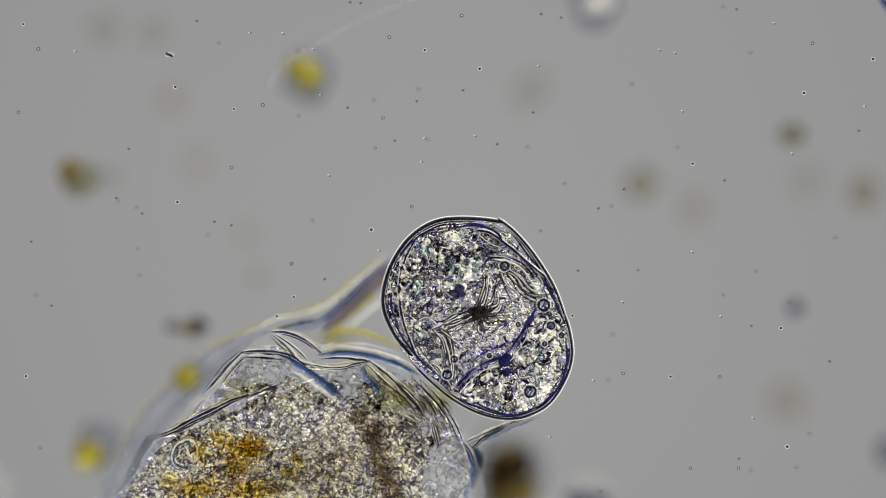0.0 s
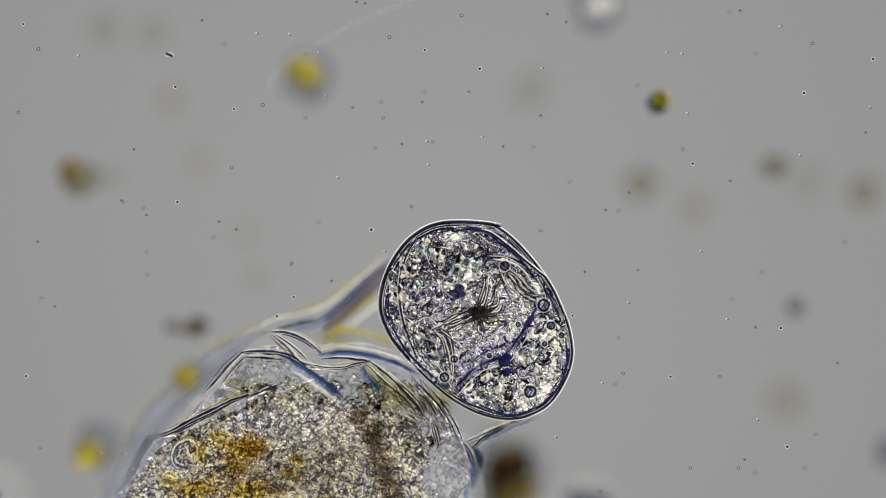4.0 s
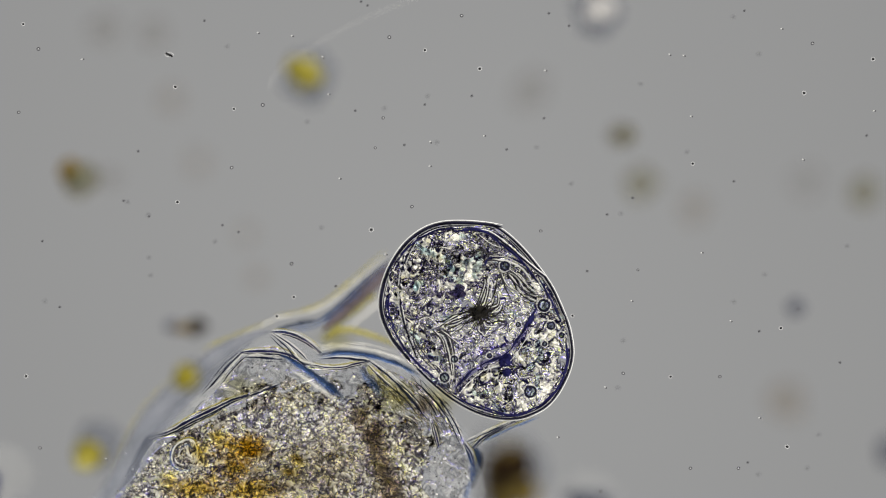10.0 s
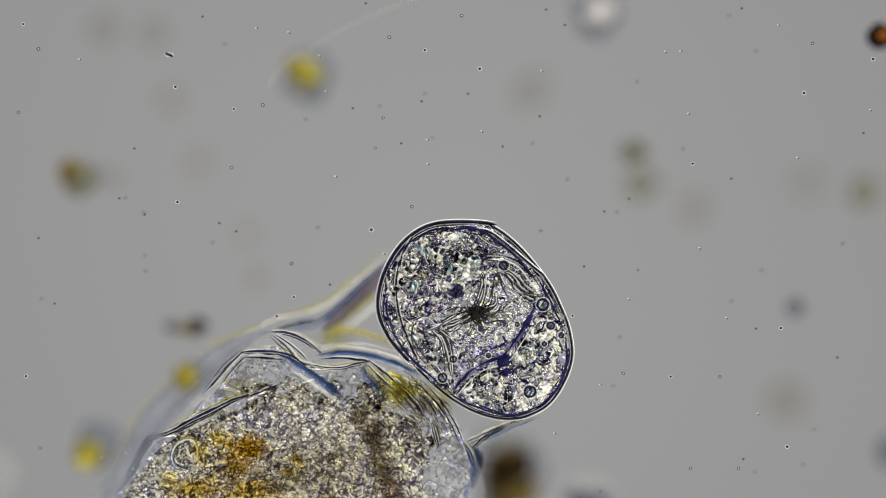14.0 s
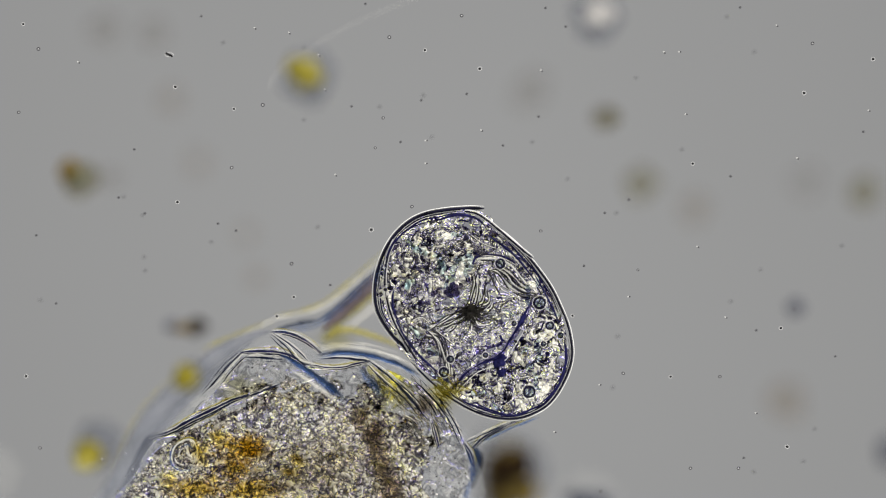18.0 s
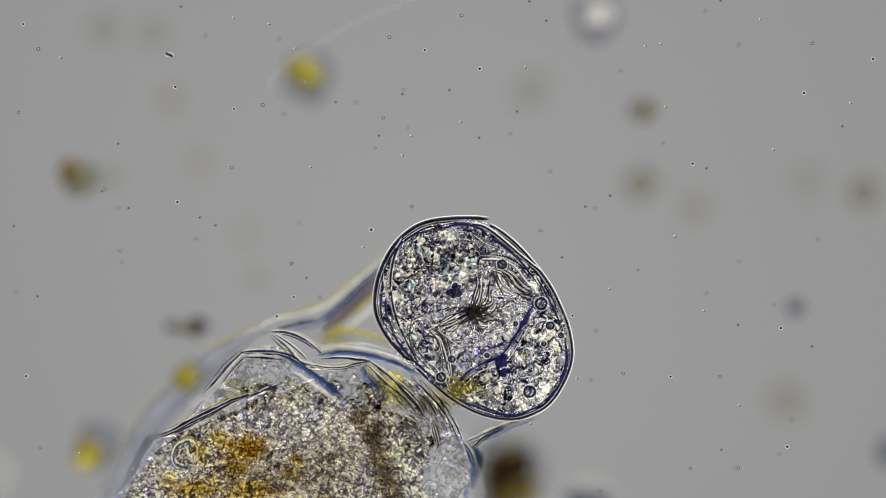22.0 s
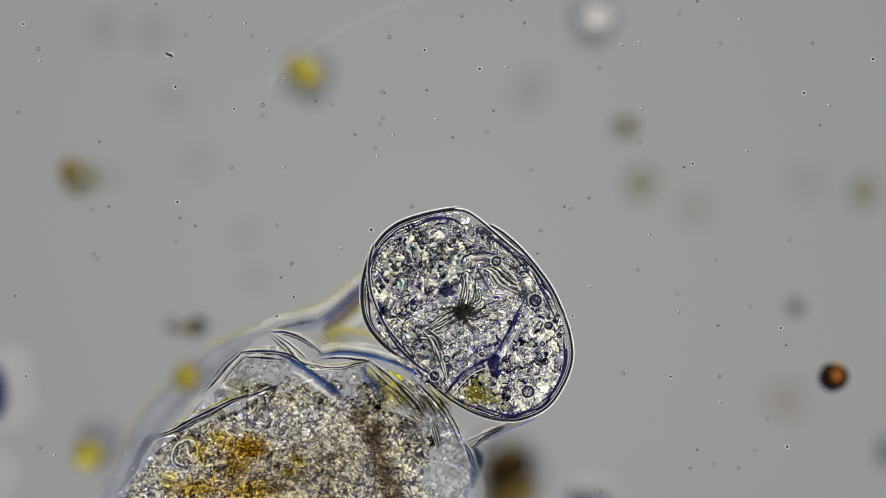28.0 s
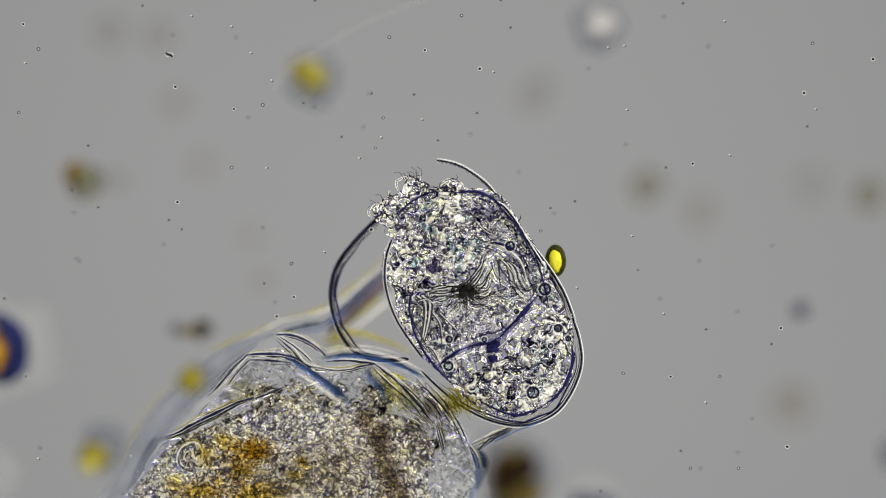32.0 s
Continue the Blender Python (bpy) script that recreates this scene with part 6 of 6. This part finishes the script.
def motions():
    for ob, x, y, z in STAGE:
        ride(ob, [(t, x + nudge(t)[0], y + nudge(t)[1]) for t in (0, 30.6, 30.85, 32)])
    for ob in (SHELL, R["root"]):
        p = ob.location.copy()
        walk(ob, [(t, pose(p.x + nudge(t)[0] / 1000, p.y - nudge(t)[1] / 1000, p.z)) for t in (0, 30.6, 30.85, 32)])
    # the rotifer opens its shell
    hx, hy = HINGE
    plate = [(t, hx + slide(x, y).x, hy + slide(x, y).y, tip_turn(x, y)) for t, x, y in TIPS]
    shift(R["mantle"], plate + [(30, hx - 50, hy - 44, 0), (30.5, hx - 30, hy - 22, -2), (31, hx - 16, hy - 18, -2), (31.5, hx - 24, hy - 36, -2), (32, hx - 18, hy - 80, -6)])
    shift(R["nape"], [(t, 925 - 0.6 * tip_turn(x, y) - 0.6 * min(0, slide(x, y).y) * (t < 17.5), 490 - 0.45 * tip_turn(x, y) + 0.4 * min(0, slide(x, y).y) * (t < 17.5), 0) for t, x, y in TIPS] + [(30, 904, 474, 3), (30.5, 912, 484, 0), (31, 922, 486, 0), (31.5, 924, 478, -3), (32, 920, 442, -12)])
    def tuck(x, y):
        """The lining goes along when the front plate slides up."""
        return max(0.0, slide(x, y).dot(Vector((0.45, -0.9))))

    shift(R["flank"], [(t, 760 + 0.6 * tuck(x, y), 640 - 0.75 * tuck(x, y), 0.45 * tip_turn(x, y) * (tuck(x, y) < 5)) for t, x, y in TIPS] + [(30, 760, 645, 8), (30.5, 764, 648, 6), (31, 774, 652, 4), (31.5, 776, 650, 4), (32, 788, 642, -6)])
    shift(R["ventral"], plate + [(30, hx, hy, 41, -12), (30.5, hx - 3, hy + 5, 41, -22), (31, hx - 1, hy + 2, 45, -27), (31.5, hx - 2, hy, 47, -27), (32, hx - 4, hy - 5, 50, -32)])
    shift(R["posterior"], [(0, 890, 700, 0), (13, 890, 700, 0), (28, 890, 703, 0), (30, 891, 704, 0), (31, 899, 708, 0), (31.5, 902, 708, 0), (32, 908, 712, 1)])
    bulge = [(t, max(0.0, slide(x, y).length if t < 17.5 and slide(x, y).y < 0 else 0.0)) for t, x, y in TIPS if t < 27]
    shift(R["dorsal"], [(t, 1000, 562, -0.5 * b) for t, b in bulge] + [(28, 1000, 562, 0), (29.5, 1000, 562, 0), (30, 1002, 562, 1), (30.5, 998, 566, -2), (31, 1006, 566, 3), (31.5, 1013, 566, 0), (32, 1017, 570, -4)])
    hood = []
    for t, x, y in TIPS:
        g = tip_turn(x, y)
        hood.append((t, 800 - 0.9 * g, 446 - 1.4 * g, 22 - 0.1 * g) if t not in (27.5, 29.7) else (t, 836, 374, -4) if t == 27.5 else (t, 812, 361, -2))
    shift(R["hood"], hood + [(30, 800, 350, 0), (30.5, 800, 364, 0), (31, 800, 370, 0), (31.5, 815, 358, -3), (32, 863, 327, -17)])
    neck = []
    for t, x, y in TIPS:
        g = tip_turn(x, y)
        k = min(1.0, max(0.0, g / 10))
        neck.append((t, 848 + 37 * (1 - k) + k * (x - 846), 386 + 46 * (1 - k) + k * (y - 362), 0) if t < 27 else (t, 846 + 0.4 * (x - 814), 395 + 0.4 * (y - 369), 0))
    shift(R["neck"], neck + [(30, 862, 398, -2), (30.5, 872, 424, -2), (31, 874, 434, -1), (31.5, 886, 420, -4), (32, 905, 392, -18)])
    wall = [(t, 741 - 0.3 * tip_turn(x, y), 640, -24 + 1.2 * tip_turn(x, y)) for t, x, y in TIPS]
    shift(R["body_wall"], wall + [(30, 731, 637, 6), (30.5, 733, 637, 2), (31, 744, 642, 0), (31.5, 744, 640, 2), (32, 750, 636, -9)])
    swing("core", (-0.7, -0.1), [(30, 848, 575, 4), (30.5, 852, 578, 3), (31, 861, 580, 2), (31.5, 862, 575, 0), (32, 876, 570, -4)])
    swing("stomach", (-1.75, -0.3), [(30, 722, 452, 8), (30.5, 745, 465, 3), (31, 750, 478, 3), (31.5, 750, 465, 1), (32, 770, 442, -6)])
    swing("head", (-1.8, -1.0), down=16, late=[(30, 724, 390, 4), (30.5, 744, 416, 0), (31, 759, 422, 0), (31.5, 750, 402, 0), (32, 746, 350, 0)])
    swing("middle", (-0.9, -0.1), [(30, 833, 585, 3), (30.5, 840, 588, 2), (31, 850, 592, 0), (31.5, 852, 585, 0), (32, 845, 560, -6)], 0.1)
    swing("lobe", (-0.25, 0.0), [(30, 910, 658, 0), (30.5, 905, 662, 0), (31, 917, 664, 0), (31.5, 918, 660, 0), (32, 922, 660, -4)])
    swing("back", (-0.9, -0.5), [(30, 900, 468, 6), (30.5, 908, 488, 2), (31, 920, 492, 0), (31.5, 922, 485, -2), (32, 932, 458, -6)])
    swing("belly", (-1.0, -0.2), [(30, 722, 600, 6), (30.5, 735, 612, 4), (31, 745, 618, 3), (31.5, 745, 612, 3), (32, 758, 595, -6)])
    swing("jaws", (-1.75, -0.15), [(30, 806, 545, 4), (30.5, 825, 548, 2), (31, 832, 550, 0), (31.5, 832, 545, -6), (32, 826, 514, -18)], 0.5)
    swing("muscle_r", (-1.3, -0.2), [(30, 895, 490, 8), (30.5, 905, 500, 4), (31, 915, 510, 0), (31.5, 918, 505, 0), (32, 905, 490, -8)], 0.2)
    swing("muscle_l", (-1.2, 0.0), [(30, 760, 605, 4), (30.5, 765, 608, 2), (31, 775, 612, 0), (31.5, 776, 605, 0), (32, 770, 580, -6)], 0.1)
    swing("septum", (-1.3, 0.1), [(30, 868, 620, 10), (30.5, 872, 622, 2), (31, 890, 630, -3), (31.5, 885, 622, -6), (32, 876, 598, -10)], 0.3)
    swing("gland", (-1.2, -0.2), [(30, 780, 490, 0), (30.5, 785, 512, 0), (31, 798, 520, 0), (31.5, 798, 510, 0), (32, 770, 470, 0)])
    # drifting particles follow one slow current, each with its own tremble
    rng = random.Random(9)
    flow = [(0, 0, 0), (1.5, 6, 2), (3.5, 10, 3), (6, 18, 8), (7.5, 21, 11), (9, 18, 6), (10.5, 16, 9), (12, 12, 7), (13, 12, 5), (14.5, 9, 3), (17, 3, 2), (18, 9, 3), (19, 2, -2), (20, -14, -5), (21.5, -27, -8),
            (23, -33, -11), (25, -45, -12), (28, -72, -10), (29.5, -84, -12), (30.5, -92, -8), (31, -92, -1), (32, -99, -5)]
    for ob in DRIFT:
        x, y, _ = PIVOT[ob]
        k, j = rng.uniform(0.75, 1.15), rng.uniform(-0.8, 0.8)
        ride(ob, [(t, x + a * k + rng.uniform(-2, 2), y + b * k + j * t + rng.uniform(-2, 2), rng.uniform(-25, 25)) for t, a, b in flow])
    ride(WHITE_BODY, [(0, 1058, 4), (6, 1062, 12), (13, 1061, 20), (19, 1060, 26), (25, 1057, 30), (28, 1055, 33), (30.6, 1053, 35), (30.85, 1062, 40), (32, 1063, 42)])
    ride(WANDERER, [(0, 1400, 237), (1, 1405, 252), (2.5, 1392, 290), (3.5, 1388, 296), (5.5, 1240, 222), (6, 1200, 182), (6.5, 1140, 206), (7.2, 1120, 218), (9, 1132, 212), (10.4, 1082, 248), (11, 1064, 256),
                    (11.5, 1052, 278), (12, 1056, 270), (12.6, 1068, 288), (13, 1128, 284), (14, 1120, 268), (14.5, 1108, 246), (16.5, 1006, 248), (17, 1002, 250), (17.5, 1044, 216), (18.2, 1076, 205), (19, 1092, 183),
                    (20, 1074, 196), (20.5, 1104, 214), (21, 1124, 216), (21.5, 1140, 196), (22, 1136, 194), (22.6, 1150, 236), (23, 1175, 236), (23.5, 1116, 202), (24.5, 1104, 200), (25, 1118, 200), (25.5, 1150, 194),
                    (27.5, 1112, 194), (28, 1105, 224), (28.6, 1024, 400), (28.8, 1010, 476), (29.2, 985, 560), (32, 930, 600)])
    ride(CORNER, [(0, -90, 880), (4, -60, 880), (5.5, 66, 868), (6, 62, 868), (7, 40, 872), (8, 20, 872), (9, -14, 858), (9.6, -40, 850), (11, -80, 850)])
    ride(EDGE, [(0, -140, 690), (25.5, -120, 700), (27.5, -16, 688), (28, -8, 692), (29, -5, 680), (30, -2, 660), (31, 12, 640), (32, 30, 618)])
    c = CELLS
    ride(c["round_brown"], [(0.3, 1660, 480), (0.4, 1592, 464), (0.5, 1520, 447), (0.6, 1424, 420), (0.8, 1332, 256), (1.0, 1173, 155), (1.2, 1010, 40), (1.35, 900, -60)])
    ride(c["oval_a"], [(0, 1660, 760, 111), (0.6, 1600, 500, 111), (0.8, 1535, 392, 112), (1.0, 1507, 303, 111), (1.2, 1450, 172, 111), (1.4, 1398, 58, 105), (1.5, 1384, 20, 96), (1.75, 1370, -90, 96)])
    ride(c["oval_b"], [(0.3, 1440, 1010, 70), (0.6, 1478, 910, 70), (0.8, 1495, 852, 66), (1.0, 1548, 790, 58), (1.25, 1620, 740, 50), (1.5, 1720, 690, 50)])
    ride(c["green_dot"], [(2.8, 230, -90), (3.0, 400, -4), (3.2, 572, 46), (3.4, 745, 80), (3.5, 830, 104), (4.2, 1300, 210), (4.9, 1700, 320)])
    ride(c["oval_c"], [(4.6, 820, 1020, 30), (5.2, 1200, 832, 30), (5.5, 1380, 750, 30), (5.6, 1445, 720, 28), (5.7, 1508, 690, 22), (5.8, 1575, 668, 22), (5.95, 1680, 640, 22)])
    ride(c["dark_dot"], [(5.4, 1315, 1000), (5.6, 1325, 842), (5.7, 1325, 742), (5.8, 1306, 662), (5.9, 1292, 580), (6.0, 1288, 494), (6.1, 1258, 396), (6.2, 1245, 300), (6.3, 1232, 205), (6.4, 1230, 106), (6.5, 1230, 14), (6.65, 1230, -110)])
    ride(c["dark_low"], [(10.0, 930, 930), (10.2, 1062, 822), (10.4, 1196, 760), (10.5, 1282, 736), (10.6, 1366, 726), (10.8, 1550, 748), (10.95, 1680, 770)])
    ride(c["lime"], [(10.0, 720, -70, 90), (10.2, 746, 60, 80), (10.4, 770, 205, 90), (10.5, 770, 280, 90), (10.6, 775, 342, 85), (10.8, 735, 488, 70), (11.0, 710, 640, 60), (12, 690, 690, 60), (32, 690, 700, 60)])
    ride(c["grey_dot"], [(10.5, -80, 250, 0, -1.2), (10.8, 160, 246, 0, -1.1), (11.0, 272, 245, 0, -1.0), (11.2, 386, 242, 0, -0.8), (11.4, 482, 256, 0, -0.6), (11.6, 580, 266, 0, -0.3), (11.8, 676, 272, 10, -0.1),
                         (12.0, 775, 292, 30, 0), (12.2, 856, 316, 30, -0.1), (12.4, 950, 330, 10, -0.3), (12.6, 1052, 336, 10, -0.4), (12.8, 1150, 326, 10, -0.5), (13.0, 1256, 329, 10, -0.5), (13.2, 1260, 276, 60, -0.4),
                         (13.4, 1190, 192, 100, -0.3), (13.6, 1116, 110, 120, -0.3), (13.8, 1056, 20, 130, -0.3), (14.0, 990, -90, 130, -0.3)])
    ride(c["square"], [(14.8, -80, 640, 80), (15.6, 70, 730, 84), (16.5, 150, 812, 88), (16.7, 149, 838, 92), (17.0, 150, 862, 92), (17.4, 144, 882, 85), (18.0, 135, 950, 85)])
    ride(c["low_left"], [(17.9, 190, 960), (18.2, 62, 840), (18.4, -30, 770), (18.6, -130, 700)])
    ride(c["gold_ring"], [(18.0, 930, 640), (18.25, 985, 700), (18.4, 1010, 726), (18.5, 960, 780), (18.6, 876, 846), (18.8, 840, 960)])
    ride(c["shiny"], [(19.2, 940, 980, 60), (19.4, 1015, 868, 60), (19.5, 1096, 758, 40), (19.6, 1176, 656, 60), (19.8, 1265, 382, 80), (20.0, 1240, 125, 100), (20.15, 1200, -90, 100)])
    ride(c["brown_dot"], [(20.0, -80, 70), (20.2, 30, 180), (20.4, 120, 290), (20.5, 196, 326), (20.6, 276, 376), (20.8, 470, 426), (21.0, 650, 462), (21.2, 800, 490), (21.4, 985, 436), (21.5, 1080, 400), (21.6, 1186, 366),
                          (21.8, 1390, 296), (22.0, 1620, 220)])
    ride(c["pale_ring"], [(21.0, 1190, -120), (21.2, 1222, 180), (21.4, 1236, 470), (21.5, 1270, 622), (21.6, 1306, 764), (21.8, 1360, 1000)])
    ride(c["spindle"], [(21.1, 100, -160, 100), (21.4, 124, 200, 105), (21.5, 134, 345, 92), (21.6, 95, 476, 65), (21.8, 14, 770, 68), (22.0, -80, 1000, 68)])
    ride(c["red_dot"], [(27.4, 1180, 1040), (27.8, 1372, 836), (28.0, 1475, 668), (28.15, 1550, 540), (28.3, 1680, 420)])
    ride(c["blue_tip"], [(0, 1586, -12, 120), (0.25, 1640, -90, 120)])
    ride(c["corner_dot"], [(13.6, 1640, 420), (13.9, 1573, 155), (14.0, 1558, 64), (14.15, 1540, -80)])
    ride(c["yellow_rod"], [(29.6, 800, -120, 80), (29.8, 822, -10, 90), (30.0, 835, 96, 112), (30.2, 846, 216, 95), (30.4, 858, 345, 80), (30.6, 846, 436, 70), (30.8, 856, 478, 60), (31.0, 886, 506, 60), (31.2, 892, 498, 60),
                           (31.4, 928, 472, 70), (31.6, 944, 466, 80), (31.8, 960, 461, 88), (32, 983, 462, 90)])
    ride(CLOT, [(0, 700, 715, 0, -0.4), (9, 700, 712, 0, -0.4), (10.8, 700, 700, 0, -0.4), (13, 700, 690, 10), (17, 790, 694, 20), (19, 795, 690, 30), (23, 826, 690, 20), (25, 834, 696, 10), (28, 846, 700, 0), (29.7, 850, 706, -5), (31, 855, 712, -5), (31.5, 840, 714, 0), (32, 815, 716, 5)])


motions()
